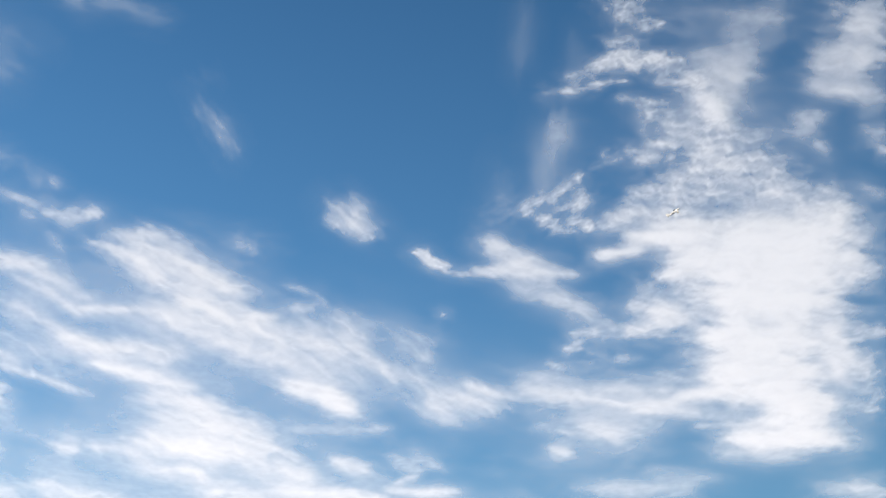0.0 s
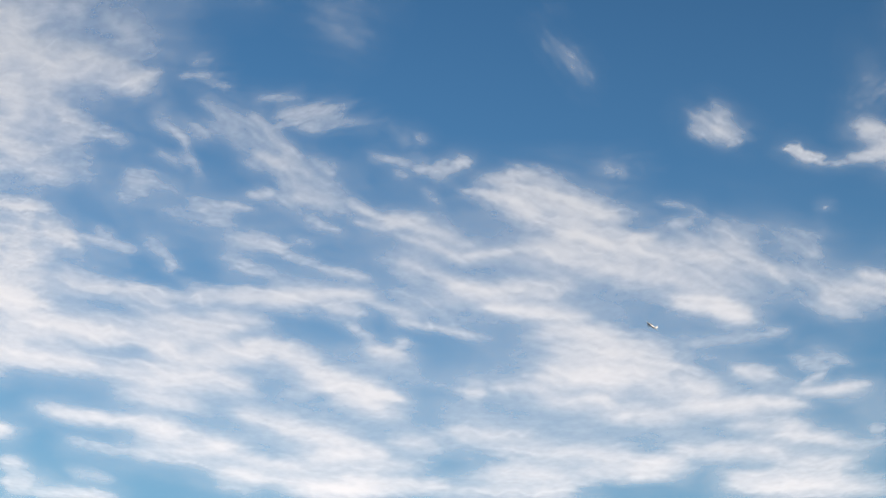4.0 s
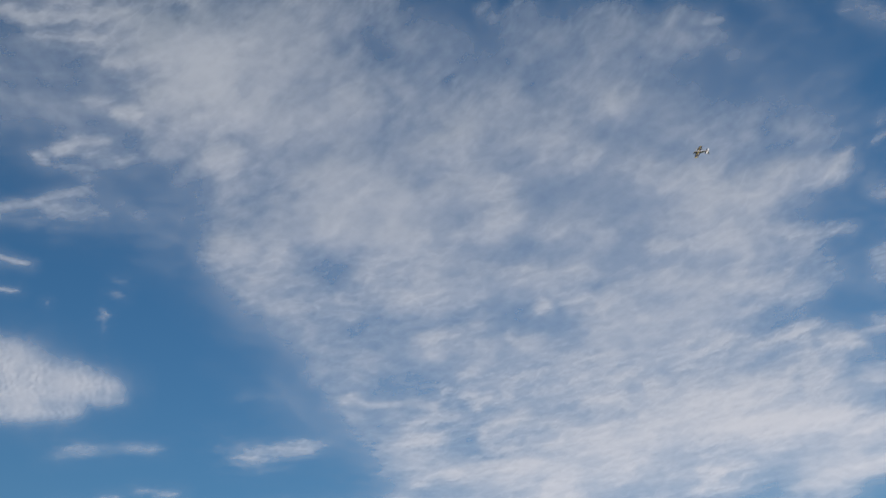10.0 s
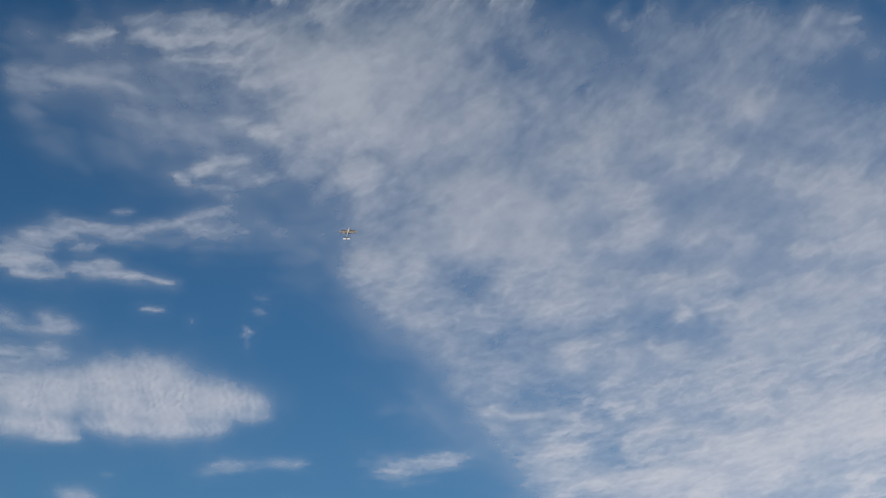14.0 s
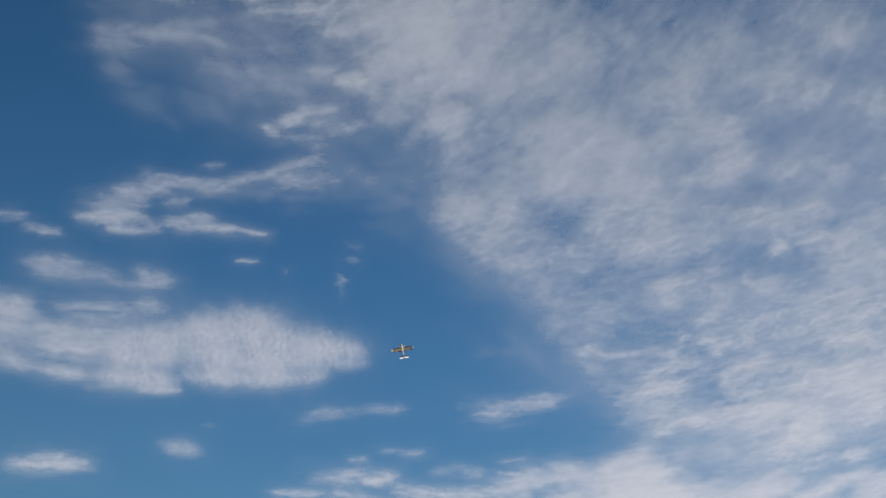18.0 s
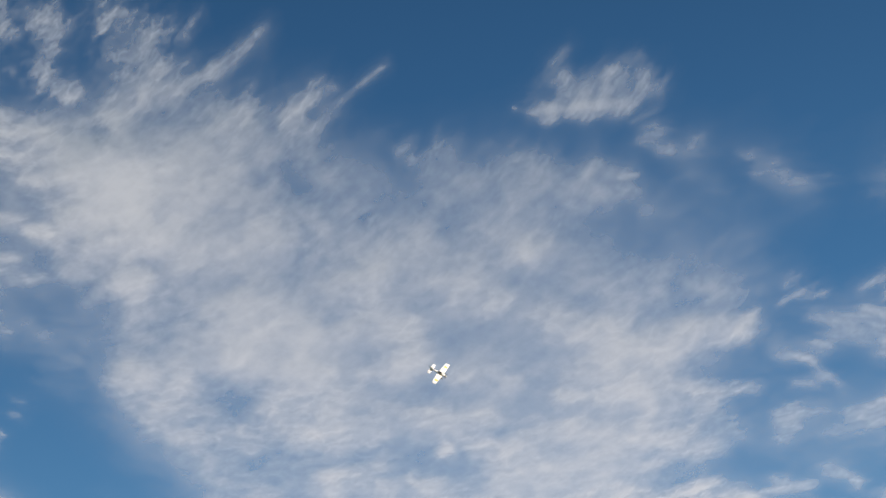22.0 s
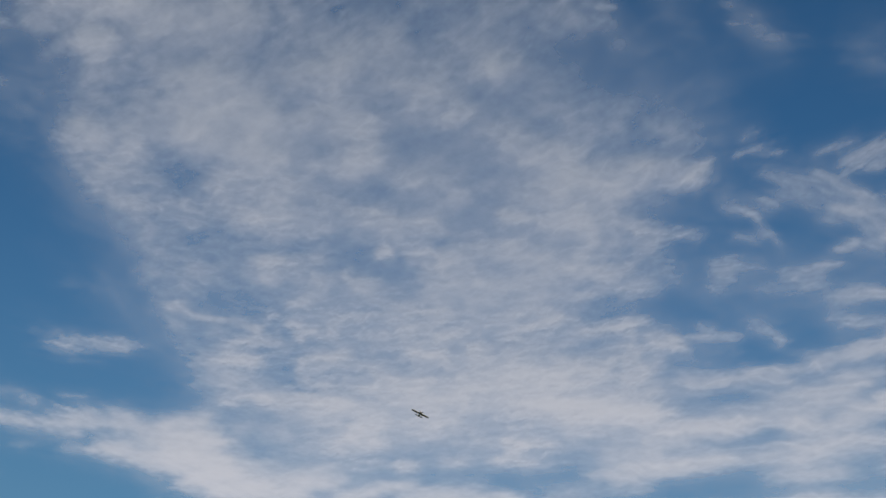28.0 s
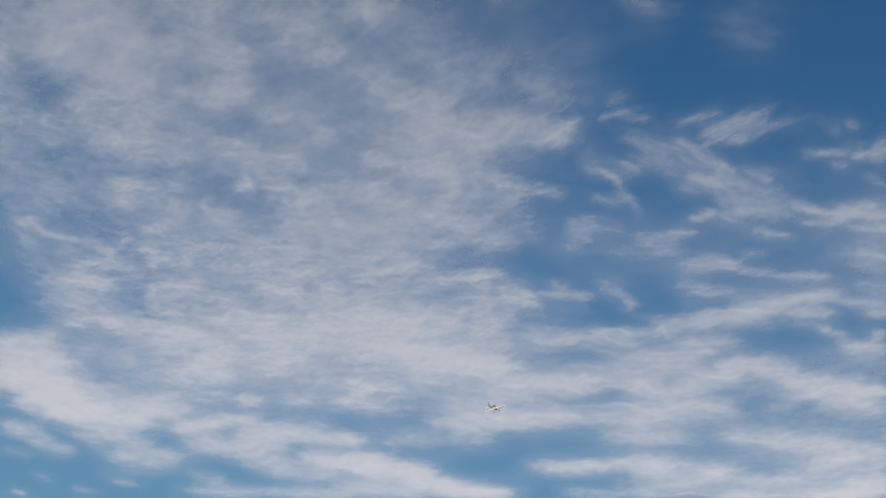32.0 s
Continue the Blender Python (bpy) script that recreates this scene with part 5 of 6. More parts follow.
cloud("faint curved white cloud wisp", [
    (-8.68, 48.48, -8.22, 47.97, 0.23, 0.25),
    (-8.33, 48.05, -7.47, 47.59, 0.27, 0.34),
    (-8.06, 47.52, -7.24, 47.23, 0.23, 0.32),
    (-7.63, 47.19, -7.27, 46.66, 0.23, 0.25),
    (-9.16, 48.98, -8.19, 49.30, 0.27, 0.12)], depth=1.0, rough=0.8, grain=-50, scale=0.5)
cloud("tiny bright cloud fleck", [
    (-0.08, 41.80, 0.03, 41.79, 0.06, 0.55)], rough=0.3)
cloud("thin faint cloud patch", [
    (-7.00, 44.02, -6.44, 43.98, 0.27, 0.25),
    (-6.43, 43.89, -5.87, 43.84, 0.31, 0.22)], rough=0.6)
cloud("pale hazy cloud scraps", [
    (-12.84, 51.07, -11.41, 51.26, 0.27, 0.30),
    (-11.38, 51.08, -10.29, 50.89, 0.27, 0.25)], depth=1.0, rough=0.7)
cloud("broken low cloud streaks in pale blue sky", [
    (-48.74, 35.60, -48.04, 35.68, 0.10, 0.60),
    (-48.18, 35.61, -47.39, 35.69, 0.10, 0.65),
    (-47.65, 36.15, -46.38, 36.35, 0.23, 0.30),
    (-46.87, 36.33, -46.10, 36.60, 0.15, 0.40),
    (-46.02, 36.14, -45.24, 36.40, 0.19, 0.55),
    (-46.92, 35.76, -45.59, 35.57, 0.17, 0.40),
    (-45.31, 35.82, -44.18, 35.93, 0.19, 0.55),
    (-44.50, 35.88, -43.66, 35.74, 0.17, 0.60),
    (-43.82, 35.71, -42.69, 35.80, 0.15, 0.65),
    (-44.92, 35.42, -43.58, 35.19, 0.10, 0.40),
    (-44.12, 36.60, -43.15, 36.77, 0.11, 0.35),
    (-43.12, 36.58, -42.60, 36.38, 0.19, 0.40),
    (-46.56, 36.86, -46.08, 36.94, 0.08, 0.50),
    (-45.63, 37.21, -45.05, 37.25, 0.08, 0.50),
    (-45.12, 37.14, -44.38, 37.22, 0.11, 0.50),
    (-42.16, 36.88, -41.34, 37.03, 0.06, 0.45)], depth=1.25, rough=0.9, scale=0.5, threads=0.2)
cloud("dense white low cloud band", [
    (-42.53, 35.82, -41.24, 36.10, 0.27, 0.65),
    (-41.57, 36.15, -39.96, 36.62, 0.27, 0.60),
    (-40.25, 36.21, -38.28, 36.58, 0.31, 0.65),
    (-38.60, 36.37, -37.26, 36.28, 0.27, 0.55),
    (-40.84, 35.48, -38.87, 35.50, 0.34, 0.85),
    (-39.18, 35.28, -36.56, 35.28, 0.38, 0.85),
    (-38.17, 34.80, -35.89, 34.89, 0.31, 0.85),
    (-41.79, 35.18, -41.15, 35.26, 0.23, 0.30),
    (-37.53, 35.04, -34.92, 34.96, 0.27, 0.70),
    (-39.88, 35.78, -37.57, 35.88, 0.34, 0.75),
    (-35.25, 35.33, -33.94, 35.16, 0.23, 0.50)], rough=0.7, scale=1.6)
cloud("faint milky cloud haze low over the streaks", [
    (-23.62, 42.16, -15.48, 41.92, 1.72, 0.20),
    (-17.12, 40.23, -8.27, 40.57, 1.53, 0.24),
    (-19.97, 35.64, -5.14, 35.82, 1.91, 0.26),
    (-5.18, 35.26, 0.43, 33.60, 1.53, 0.24),
    (-4.72, 40.89, 0.05, 38.14, 1.15, 0.16)], rough=0.8, stretch=2.5, veil=0.03, threads=0.0)
cloud("faint milky cloud haze around a bright bank", [
    (5.01, 38.76, 10.13, 36.85, 1.15, 0.14),
    (7.59, 48.92, 11.07, 46.37, 1.53, 0.20),
    (4.28, 46.46, 4.47, 48.35, 1.15, 0.11),
    (-11.96, 39.97, -5.08, 40.48, 1.72, 0.20)], rough=0.8, veil=0.03, threads=0.0)
cloud("faint milky cloud haze in deep blue sky", [
    (-55.72, 49.89, -49.44, 49.55, 1.34, 0.18),
    (-56.36, 40.17, -49.42, 40.38, 1.15, 0.18),
    (-47.82, 47.59, -46.14, 45.97, 0.95, 0.16),
    (-43.24, 43.36, -40.54, 41.77, 0.95, 0.16)], rough=0.8, veil=0.03, threads=0.0)
cloud("thin milky veil fading into blue sky", [
    (-55.84, 51.36, -49.69, 50.15, 1.34, 0.34),
    (-50.10, 48.94, -45.28, 47.40, 1.15, 0.26),
    (-44.03, 46.33, -40.56, 42.21, 1.15, 0.28),
    (-40.19, 42.20, -37.99, 39.09, 0.95, 0.20),
    (-51.01, 50.51, -46.29, 49.60, 0.95, 0.26)], depth=1.6, rough=0.5, stretch=2, scale=1.6, veil=0.03, threads=0.0)
cloud("thin milky veil at a cloud sheet's edge", [
    (-25.69, 43.61, -21.99, 40.81, 1.15, 0.20),
    (-41.43, 40.87, -37.97, 38.30, 0.95, 0.20)], depth=1.6, rough=0.5, stretch=2, scale=1.6, veil=0.03, threads=0.0)
cloud("thin milky veil between bright streaks", [
    (-13.98, 42.15, -8.54, 41.33, 1.34, 0.20),
    (-9.30, 40.46, -1.35, 38.90, 1.53, 0.26),
    (-3.18, 41.11, 1.08, 39.28, 1.15, 0.22),
    (-12.92, 37.12, -2.95, 36.20, 1.34, 0.20)], depth=1.6, rough=0.7, grain=-20, stretch=3, scale=1.2, veil=0.03, threads=0.0)
cloud("thin tapering cloud streaks beside a rippled cloud", [
    (-59.53, 38.90, -57.64, 38.80, 0.19, 0.40),
    (-58.26, 38.53, -55.75, 38.67, 0.21, 0.45),
    (-58.17, 40.32, -56.43, 40.36, 0.29, 0.45),
    (-57.98, 39.51, -56.06, 39.36, 0.38, 0.40),
    (-59.82, 41.97, -59.62, 42.01, 0.06, 0.40),
    (-59.13, 42.07, -58.61, 42.12, 0.08, 0.50)], depth=1.4, rough=0.7, scale=0.6, threads=0.2)

raise_clouds()

# ---- model aeroplane ----
def part(name, bm, material, parent, label=""):
    me = bpy.data.meshes.new(name)
    bm.normal_update()
    bm.to_mesh(me)
    bm.free()
    for m in material if isinstance(material, (list, tuple)) else (material,):
        me.materials.append(m)
    ob = new(name, me)
    ob.parent = parent
    return tagged(ob, label)


def loft(rings, caps=True, smooth=True):
    """A skin over rings of equal length."""
    bm = bmesh.new()
    rows = [[bm.verts.new(p) for p in ring] for ring in rings]
    n = len(rows[0])
    for r0, r1 in zip(rows, rows[1:]):
        for i in range(n):
            bm.faces.new((r0[i], r0[(i + 1) % n], r1[(i + 1) % n], r1[i])).smooth = smooth
    if caps:
        bm.faces.new(rows[0][::-1])
        bm.faces.new(rows[-1])
    bmesh.ops.recalc_face_normals(bm, faces=bm.faces)
    return bm


def oval(y, cz, rx, rz, n=20, power=2.4):
    ring = []
    for i in range(n):
        a = 2 * math.pi * i / n
        c, s = math.cos(a), math.sin(a)
        ring.append((rx * math.copysign(abs(c) ** (2 / power), c), y, cz + rz * math.copysign(abs(s) ** (2 / power), s)))
    return ring


def foil(x, lead, chord, thick, z, n=12, start=0.0, end=1.0):
    """A symmetric aerofoil section at span x, between two fractions of its chord."""
    top, low = [], []
    for i in range(n + 1):
        k = start + (end - start) * (0.5 - 0.5 * math.cos(math.pi * i / n))
        h = thick * chord * 5 * (0.2969 * math.sqrt(k) - 0.126 * k - 0.3516 * k * k + 0.2843 * k ** 3 - 0.1015 * k ** 4)
        top.append((x, lead - k * chord, z + max(h, 0.0012)))
        low.append((x, lead - k * chord, z - max(h, 0.0012)))
    return top + low[::-1]


def two_sided(bm, upper, lower, limit=-0.02):
    """Faces that look up take the first material, those that look down the second."""
    bm.normal_update()
    for f in bm.faces:
        f.material_index = upper if f.normal.z > limit else lower
    return bm


def rod(points, r, n=8):
    rings = []
    for i, p in enumerate(points):
        d = (Vector(points[min(i + 1, len(points) - 1)]) - Vector(points[max(i - 1, 0)])).normalized()
        q = d.to_track_quat("Z", "Y").to_matrix()
        rings.append([tuple(Vector(p) + q @ Vector((r * math.cos(2 * math.pi * k / n), r * math.sin(2 * math.pi * k / n), 0))) for k in range(n)])
    return loft(rings)


def disc(x, y, z, r, w, n=20):
    rings = []
    for dx, k in ((-1, 0.72), (-0.8, 0.94), (0, 1.0), (0.8, 0.94), (1, 0.72)):
        rings.append([(x + dx * w / 2, y + r * k * math.cos(2 * math.pi * i / n), z + r * k * math.sin(2 * math.pi * i / n)) for i in range(n)])
    return loft(rings)


SPAN, WING_LEAD = 1.40, 0.33


def wing_section(x):
    """Leading edge and chord at a distance from the centre line."""
    k = abs(x) / (SPAN / 2)
    return WING_LEAD - 0.06 * k, 0.43 - 0.14 * k


def flat_strip(xs, cut0, cut1, z_of, thick, section):
    """A thin trim panel along a wing's skin, between two fractions of the chord."""
    rings = []
    for x in xs:
        lead, chord = section(x)
        top, low = [], []
        for i in range(7):
            k = cut0 + (cut1 - cut0) * i / 6
            z = z_of(x, k)
            low.append((x, lead - k * chord, z - thick))
            top.append((x, lead - k * chord, z))
        rings.append(top + low[::-1])
    return loft(rings, smooth=False)


def flank(side, stations, low=-74, high=-6):
    """A thin panel wrapped round the lower side of the fuselage."""
    rings = []
    for y, cz, rx, rz in stations:
        outer, inner = [], []
        for k in range(6):
            a = radians(low + (high - low) * k / 5)
            c, sn = math.cos(a) ** (2 / 2.4), math.copysign(abs(math.sin(a)) ** (2 / 2.4), a)
            outer.append((side * (rx * c + 0.002), y, cz + rz * sn - 0.0015))
            inner.append((side * (rx * c - 0.002), y, cz + rz * sn + 0.0015))
        rings.append(outer + inner[::-1])
    return loft(rings)


def build_aeroplane():
    plane = new("model_aeroplane")
    tagged(plane, "white, yellow and navy radio-controlled aerobatic model aeroplane in flight", "model aeroplane")
    # fuselage: white, dark along both lower sides
    stations = [(0.50, 0.0, 0.060, 0.062), (0.42, 0.0, 0.075, 0.082), (0.30, 0.0, 0.078, 0.098), (0.12, 0.004, 0.076, 0.105),
                (-0.06, 0.004, 0.066, 0.096), (-0.26, 0.006, 0.048, 0.075), (-0.42, 0.010, 0.034, 0.056), (-0.60, 0.016, 0.016, 0.036)]
    nose, mid, tail = stations[:3], stations[2:6], stations[5:]
    part("cowling", loft([oval(*s) for s in nose]), WHITE, plane, "white cowling")
    part("fuselage", loft([oval(*s) for s in mid]), WHITE, plane, "white fuselage")
    for side in (-1, 1):
        part("lower_side", flank(side, stations), NAVY, plane, "navy side flash")
    part("rear_fuselage", loft([oval(*s) for s in tail]), WHITE, plane, "white rear fuselage")
    part("turtle_deck", loft([oval(0.0, 0.105, 0.045, 0.02), oval(-0.2, 0.085, 0.036, 0.018), oval(-0.42, 0.06, 0.02, 0.012)]), WHITE, plane, "white rear deck")
    part("canopy", loft([oval(0.26, 0.085, 0.035, 0.012), oval(0.20, 0.10, 0.05, 0.045), oval(0.12, 0.105, 0.052, 0.062),
                         oval(0.03, 0.105, 0.046, 0.05), oval(-0.06, 0.10, 0.03, 0.02)]), GLASS, plane, "smoked dark canopy")
    part("spinner", loft([oval(0.50, 0, 0.036, 0.036, power=2), oval(0.54, 0, 0.031, 0.031, power=2), oval(0.57, 0, 0.018, 0.018, power=2), oval(0.585, 0, 0.004, 0.004, power=2)]), WHITE, plane, "white spinner")
    prop = part("propeller", loft([oval(0.512, 0, 0.018, 0.018, power=2), oval(0.528, 0, 0.018, 0.018, power=2)]), CARBON, plane, "black propeller")
    for side in (-1, 1):
        rings = []
        for k in range(7):
            r, wd, tw = 0.02 + 0.17 * k / 6, 0.013 + 0.014 * math.sin(math.pi * (k + 0.6) / 7), radians(40 - 5 * k)
            rings.append([(side * r, 0.52 + math.sin(tw) * c * wd + math.cos(tw) * h * 0.003, -side * (math.cos(tw) * c * wd - math.sin(tw) * h * 0.003))
                          for c, h in ((-1, 0), (0, 1), (1, 0), (0, -1))])
        part("blade", loft(rings), CARBON, prop)
    # wings
    for side in (-1, 1):
        xs = [side * x for x in (0.05, 0.2, 0.4, 0.6, 0.685, 0.70)]

        def skin(x, k, s=-1):
            lead, chord = wing_section(x)
            th = 0.135 * (1.0 if abs(x) < 0.69 else 0.45)
            return -0.012 + s * th * chord * 5 * (0.2969 * math.sqrt(k) - 0.126 * k - 0.3516 * k * k + 0.2843 * k ** 3 - 0.1015 * k ** 4)

        wing = part("wing", two_sided(loft([foil(x, *wing_section(x), 0.135 * (1.0 if abs(x) < 0.69 else 0.45), -0.012, end=0.75) for x in xs]), 0, 1),
                    (WHITE, YELLOW), plane, "white wing with a yellow underside")
        part("aileron", two_sided(loft([foil(x, *wing_section(x), 0.135, -0.012, n=6, start=0.765, end=1.0) for x in [side * x for x in (0.10, 0.3, 0.5, 0.69)]]), 0, 1),
             (WHITE, NAVY), wing, "white aileron, navy beneath")
        for c0, c1 in ((0.02, 0.44), (0.50, 0.745)):
            part("underside_panel", flat_strip([side * x for x in (0.095, 0.3, 0.45, 0.55, 0.68)], c0, c1, lambda x, k: skin(x, k) - 0.0005, 0.002, wing_section), NAVY, wing, "navy underside panel")
        part("top_stripe", flat_strip([side * x for x in (0.42, 0.47, 0.52)], 0.06, 0.74, lambda x, k: skin(x, k, 1) + 0.0025, 0.002, wing_section), YELLOW, wing, "yellow top stripe")
        part("wing_tip", loft([[(side * (0.701 + d), y, z * h) for y, z in ((0.265, -0.012), (0.19, 0.008), (0.04, 0.004), (-0.01, -0.012), (0.04, -0.026), (0.19, -0.03))] for d, h in ((0, 1), (0.008, 0.7))]), WHITE, wing, "white wing tip")
        # tailplane
        def stab(x):
            k = abs(x) / 0.31
            return -0.42 - 0.05 * k, 0.24 - 0.05 * k
        tailplane = part("tailplane", two_sided(loft([foil(side * x, *stab(x), 0.06, 0.02, n=6, end=0.52) for x in (0.012, 0.15, 0.30, 0.31)]), 0, 1), (WHITE, NAVY), plane, "white tailplane, navy beneath")
        part("elevator", two_sided(loft([foil(side * x, *stab(x), 0.06, 0.02, n=5, start=0.55, end=1.0) for x in (0.03, 0.15, 0.31)]), 0, 1), (WHITE, WHITE), tailplane, "white elevator")
        # undercarriage
        leg = part("landing_gear_leg", loft([[(side * (x + dx), y + dy, z) for dx, dy in ((-0.003, -w), (0.003, -w), (0.003, w), (-0.003, w))]
                                              for x, y, z, w in ((0.03, 0.24, -0.09, 0.022), (0.08, 0.24, -0.12, 0.018), (0.15, 0.25, -0.20, 0.012), (0.16, 0.25, -0.215, 0.01))]), WHITE, plane, "white landing gear leg")
        part("wheel", disc(side * 0.175, 0.25, -0.215, 0.034, 0.02), RUBBER, leg, "black rubber wheel")
        part("wheel_hub", disc(side * 0.175, 0.25, -0.215, 0.015, 0.024, 12), WHITE, leg, "white hub")
        part("wheel_spat", loft([oval(0.25 + 0.07, -0.205, 0.006, 0.006), oval(0.25 + 0.05, -0.205, 0.018, 0.024), oval(0.25, -0.2, 0.019, 0.028), oval(0.25 - 0.09, -0.205, 0.005, 0.008)]), YELLOW, leg, "yellow wheel spat").location.x = side * 0.175
        part("pushrod", rod([(side * 0.03, -0.30, 0.02), (side * 0.03, -0.56, 0.03)], 0.002, 6), STEEL, plane)
    # fin and rudder
    fin_rows = [(0.05, -0.38, 0.23, 0.05), (0.15, -0.45, 0.18, 0.05), (0.27, -0.53, 0.12, 0.05), (0.285, -0.54, 0.10, 0.03)]

    def upright(rows, s, e):
        rings = []
        for z, lead, chord, th in rows:
            rings.append([(p[2], p[1], z) for p in foil(0, lead, chord, th, 0, 6, s, e)])
        return loft(rings)
    fin = part("fin", upright(fin_rows, 0.0, 0.6), WHITE, plane, "white fin")
    part("rudder", upright([(-0.03, -0.52, 0.19, 0.05)] + [(z, lead - 0.6 * chord + 0.02, chord * 0.4 + 0.06, th * 0.8) for z, lead, chord, th in fin_rows], 0.1, 1.0), WHITE, fin, "white rudder")
    part("tail_wheel", disc(0, -0.63, -0.055, 0.014, 0.008, 12), RUBBER, plane, "small black tail wheel")
    part("tail_wire", rod([(0, -0.57, -0.01), (0, -0.61, -0.04), (0.004, -0.63, -0.055)], 0.002, 6), STEEL, plane)
    part("exhaust", rod([(0.02, 0.36, -0.085), (0.02, 0.34, -0.105), (0.02, 0.32, -0.112)], 0.007, 8), STEEL, plane, "steel exhaust stub")
    return plane


aeroplane = build_aeroplane()

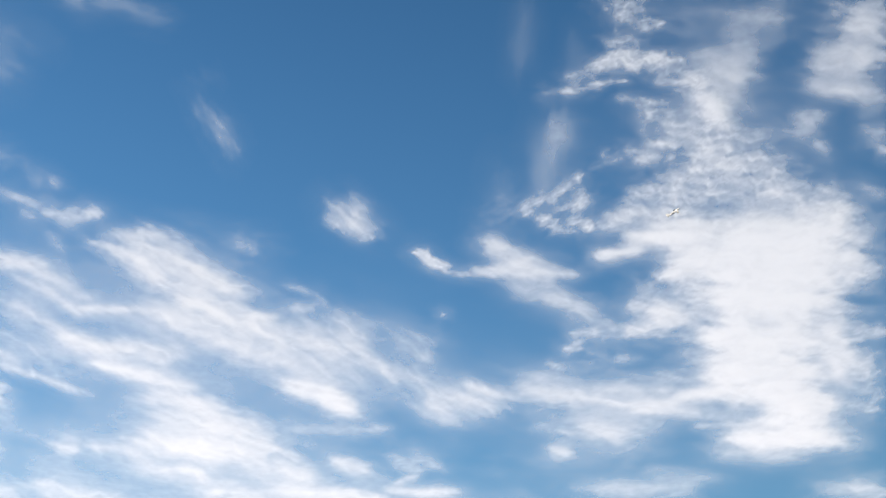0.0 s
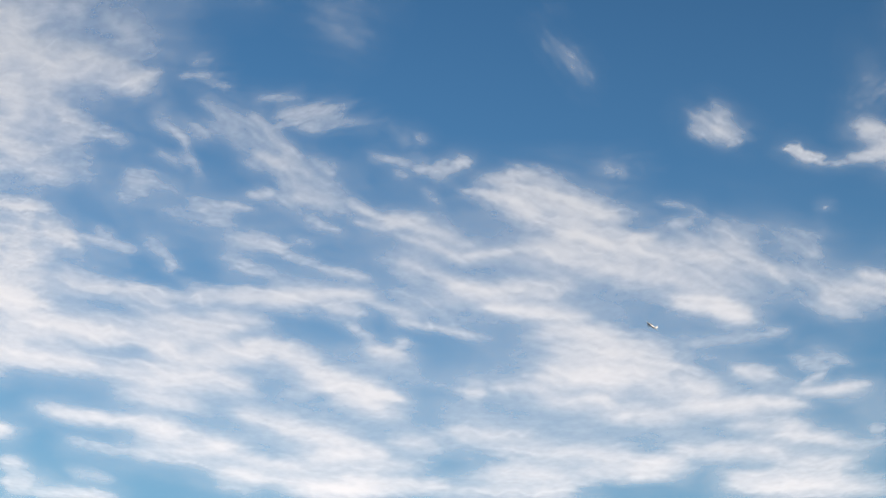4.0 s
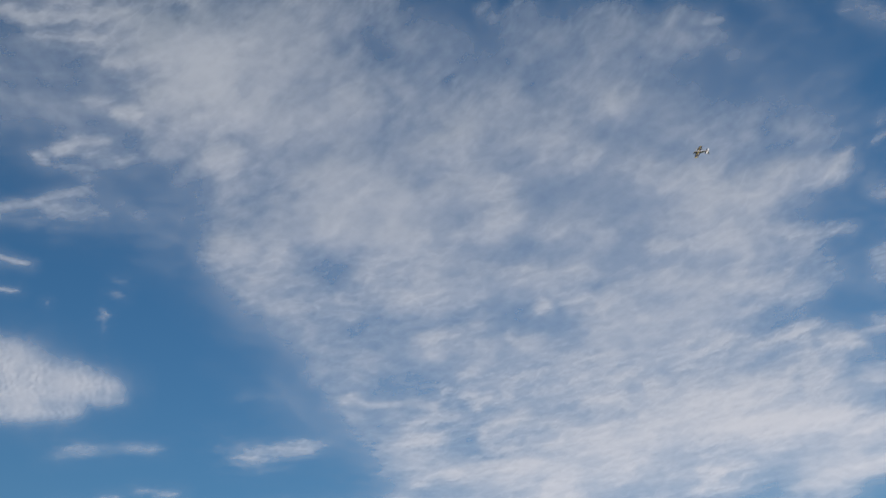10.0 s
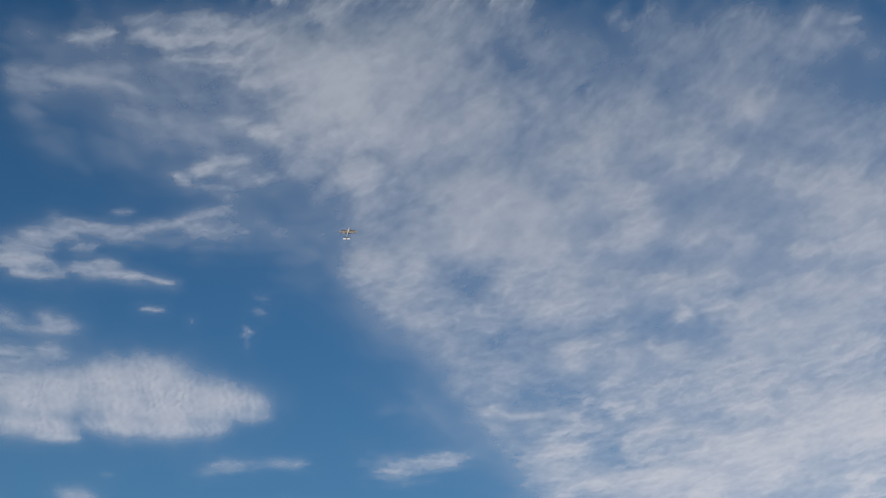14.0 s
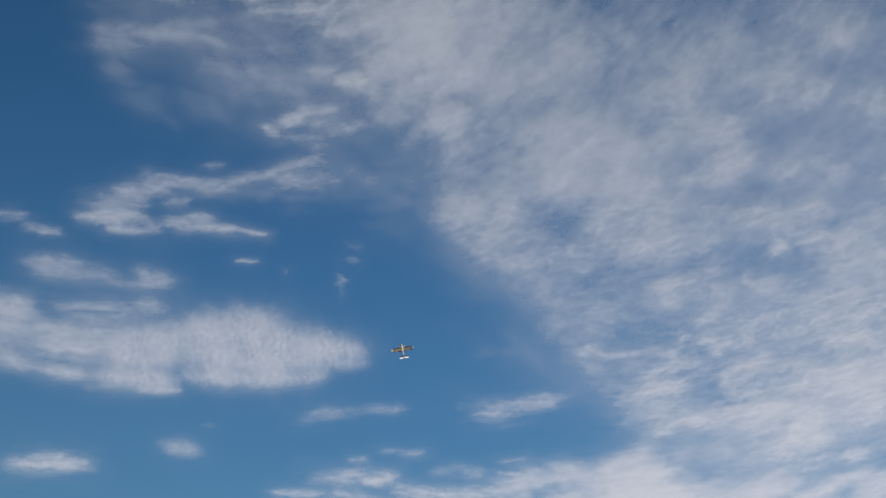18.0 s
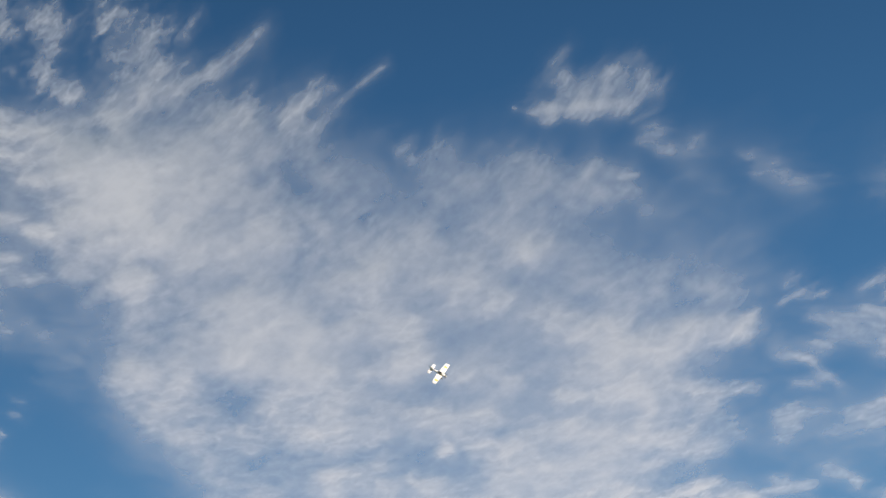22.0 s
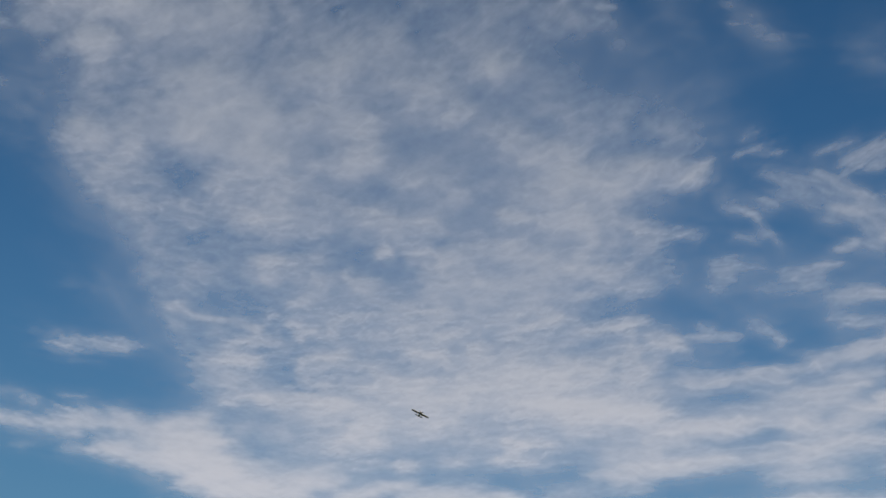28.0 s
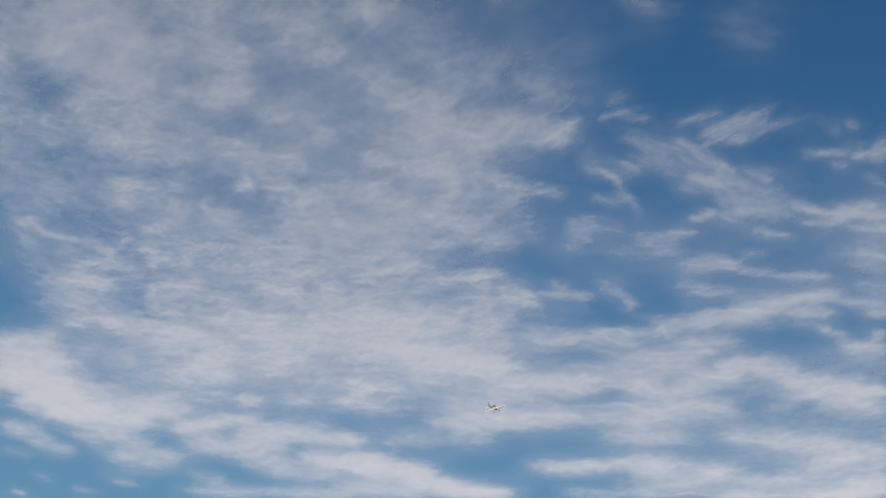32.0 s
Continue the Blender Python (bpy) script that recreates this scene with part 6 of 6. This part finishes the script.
FLIGHT_ROWS = [  # seconds, place, turn
    (0, 18.96, 97.91, 99.86, 42.0, 41.3, -83.0),
    (0.5, 21.27, 99.40, 105.00, 43.4, 41.5, -83.3),
    (0.75, 22.06, 100.83, 106.97, 107.9, 66.0, 20.6),
    (1, 22.85, 102.26, 108.94, 139.7, 28.2, 94.2),
    (1.2, 23.21, 102.56, 108.57, 137.2, 40.4, 83.9),
    (1.4, 23.47, 103.71, 107.39, -107.7, 67.5, -149.3),
    (1.6, 23.74, 104.85, 106.20, -81.3, 8.5, -108.8),
    (1.8, 22.64, 107.01, 104.19, -78.0, -11.5, -167.3),
    (2, 21.55, 109.17, 102.18, -58.1, -18.4, 129.0),
    (2.5, 12.63, 114.03, 98.23, -34.2, -37.5, 125.0),
    (2.75, 7.62, 115.11, 97.34, -71.1, -54.8, -175.4),
    (3, 2.60, 116.18, 96.44, -110.9, -39.8, -113.1),
    (3.25, -2.94, 119.80, 98.16, 31.1, -75.7, 86.6),
    (3.5, -8.49, 123.42, 99.88, 40.0, -13.9, 56.7),
    (4, -18.16, 127.72, 104.47, 48.9, -11.3, 77.8),
    (4.25, -20.88, 122.49, 102.33, 68.3, 20.3, 124.7),
    (4.5, -23.60, 117.26, 100.18, 108.1, 23.1, -174.7),
    (5.5, -25.85, 104.60, 101.78, 92.5, 18.1, -115.2),
    (6.5, -28.10, 91.93, 103.38, 79.8, 28.2, -55.1),
    (6.75, -27.69, 88.49, 101.09, 129.7, -3.5, -7.9),
    (7, -27.28, 85.04, 98.80, 157.3, -56.6, 11.7),
    (7.5, -30.01, 78.28, 94.32, 56.6, -46.5, 105.3),
    (7.75, -31.91, 77.09, 94.65, 52.5, 0.9, 156.2),
    (8, -33.80, 75.91, 94.98, 90.6, 31.9, -143.1),
    (8.5, -36.08, 72.00, 93.24, 95.8, 20.2, -169.3),
    (8.67, -37.05, 71.02, 92.71, 71.6, -13.8, 159.2),
    (8.83, -38.02, 70.05, 92.18, 65.1, -52.6, 134.9),
    (9, -39.00, 69.07, 91.65, 166.5, -77.3, 7.7),
    (9.17, -41.15, 69.35, 92.67, 49.4, -46.3, 130.6),
    (9.33, -43.30, 69.63, 93.70, 46.0, 1.1, 141.9),
    (9.5, -45.46, 69.91, 94.72, 54.7, 51.1, 156.6),
    (10, -54.15, 69.27, 97.35, 115.7, 66.8, -127.6),
    (10.5, -61.66, 65.17, 95.68, 28.8, 60.4, 154.3),
    (11, -68.58, 59.06, 92.11, 19.5, 56.5, 150.8),
    (11.5, -75.12, 53.33, 90.47, 21.5, 22.0, 148.0),
    (12, -79.40, 47.43, 90.09, 35.6, -21.2, 136.1),
    (12.2, -79.70, 45.67, 89.75, 44.2, -23.9, 130.7),
    (12.3, -80.00, 43.91, 89.41, 48.7, -24.9, 127.8),
    (12.5, -80.29, 42.15, 89.08, 57.9, -26.3, 121.7),
    (13, -79.76, 39.30, 89.46, 81.3, -25.9, 105.9),
    (13.5, -81.69, 40.13, 94.43, 89.0, -20.6, 104.0),
    (13.75, -82.97, 42.09, 98.03, 84.2, -15.4, 167.7),
    (14, -84.24, 44.05, 101.64, 86.7, -9.0, -130.6),
    (14.2, -82.52, 43.94, 100.37, 82.4, -0.8, -75.0),
    (14.3, -80.80, 43.83, 99.10, 86.7, 7.3, -19.5),
    (14.5, -76.55, 43.91, 97.06, 49.7, 43.0, -24.0),
    (15.5, -72.43, 44.05, 82.51, 93.4, 43.4, -48.8),
    (16.5, -68.32, 44.20, 67.97, 139.2, 56.5, -68.2),
    (16.8, -72.05, 43.27, 70.17, 51.8, 40.4, 177.0),
    (17, -75.78, 42.35, 72.37, 52.9, -15.6, 134.3),
    (17.2, -77.16, 41.36, 73.81, 70.4, 9.1, -168.3),
    (17.5, -78.54, 40.38, 75.25, 100.7, 6.1, -105.9),
    (18, -76.31, 37.52, 74.50, 91.1, 10.5, -120.7),
    (18.2, -74.90, 36.66, 74.85, 82.2, -7.1, 179.2),
    (18.5, -73.50, 35.80, 75.20, 93.7, -23.4, 116.2),
    (18.8, -71.79, 35.81, 76.10, 74.3, -25.8, 178.5),
    (19, -70.08, 35.83, 77.01, 62.8, -11.6, -123.7),
    (19.5, -66.66, 37.17, 79.42, 73.8, -36.6, -145.2),
    (19.67, -65.73, 38.12, 80.19, 51.1, -11.0, -97.2),
    (19.83, -64.80, 39.06, 80.96, 53.2, 21.6, -58.5),
    (20, -63.87, 40.01, 81.73, 83.0, 43.0, -3.5),
    (20.17, -62.98, 40.87, 81.97, 50.7, 23.5, -67.2),
    (20.33, -62.10, 41.74, 82.22, 50.5, -9.5, -112.7),
    (20.5, -61.21, 42.60, 82.46, 77.3, -31.2, -167.8),
    (20.8, -59.61, 42.71, 82.23, 67.4, -19.1, -130.5),
    (21, -58.02, 42.83, 82.00, 67.0, -4.0, -97.4),
    (21.5, -54.55, 44.10, 79.73, 89.5, -70.4, -117.9),
    (21.7, -52.61, 44.69, 76.63, -176.7, -40.6, 167.7),
    (21.8, -50.66, 45.28, 73.54, -149.1, 6.4, 168.9),
    (22, -48.71, 45.86, 70.44, -106.7, 45.3, -160.4),
    (22.5, -48.63, 54.43, 66.99, -112.0, 12.6, -179.5),
    (23, -56.73, 65.95, 68.92, -64.3, -7.4, 168.7),
    (23.2, -63.53, 67.29, 69.70, -75.0, -32.8, -144.4),
    (23.5, -70.33, 68.62, 70.49, -107.9, -39.3, -81.5),
    (23.7, -71.67, 68.26, 70.60, -26.9, -69.7, -165.7),
    (23.8, -73.01, 67.91, 70.72, 29.7, -30.1, 134.3),
    (24, -74.35, 67.55, 70.84, 37.4, 19.9, 120.8),
    (24.5, -75.69, 64.24, 72.51, 47.6, 12.0, 119.4),
    (25, -78.36, 66.29, 72.95, 52.3, 15.2, 107.8),
    (25.2, -79.59, 66.88, 73.96, 77.2, 36.2, 166.5),
    (25.3, -80.83, 67.47, 74.97, 110.8, 25.6, -128.1),
    (25.5, -82.07, 68.06, 75.98, 117.9, -4.2, -79.1),
    (26.5, -79.47, 71.78, 79.46, 53.5, 22.3, -99.0),
    (27.5, -76.87, 75.50, 82.94, -18.2, 13.4, -132.3),
    (28, -70.93, 71.97, 80.17, -20.0, -17.1, -119.1),
    (28.2, -70.38, 72.27, 80.38, -18.4, -11.2, -120.4),
    (28.4, -69.84, 72.58, 80.59, -16.9, -5.2, -121.4),
    (28.5, -68.81, 73.07, 79.93, -16.2, -2.2, -121.9),
    (28.7, -67.79, 73.57, 79.28, -15.0, 3.8, -122.7),
    (28.8, -66.77, 74.06, 78.62, -14.4, 6.8, -123.1),
    (29, -65.89, 73.47, 78.32, -13.4, -23.2, -122.6),
    (29.2, -64.59, 73.80, 77.48, -18.1, -16.7, -116.7),
    (29.4, -63.06, 73.56, 76.54, -37.8, 18.9, -116.4),
    (29.6, -61.54, 73.32, 75.61, -37.3, 35.5, -121.1),
    (30, -56.80, 71.70, 71.30, -31.5, 52.6, -128.6),
    (30.4, -53.65, 70.19, 68.80, -34.0, 40.0, -127.8),
    (30.7, -51.89, 68.72, 66.78, -33.7, 36.4, -129.7),
    (30.8, -51.30, 68.23, 66.11, -33.6, 31.9, -126.9),
    (30.9, -50.65, 67.75, 65.62, -19.5, 16.2, -128.6),
    (31, -50.05, 67.31, 65.18, -9.0, 12.6, -121.3),
    (31.2, -49.27, 67.66, 65.00, -12.3, -12.6, -128.6),
    (31.4, -48.84, 67.19, 64.74, -17.1, -7.1, -128.8),
    (31.5, -48.42, 66.71, 64.47, -21.0, 8.1, -123.9),
    (31.6, -47.99, 66.24, 64.20, -32.5, 15.8, -128.1),
    (32, -44.62, 63.97, 59.27, -42.1, 27.3, -135.3),
]


def motions():
    walk(aeroplane, [(t, pose(x, y, z, rx, ry, rz)) for t, x, y, z, rx, ry, rz in FLIGHT_ROWS])


motions()
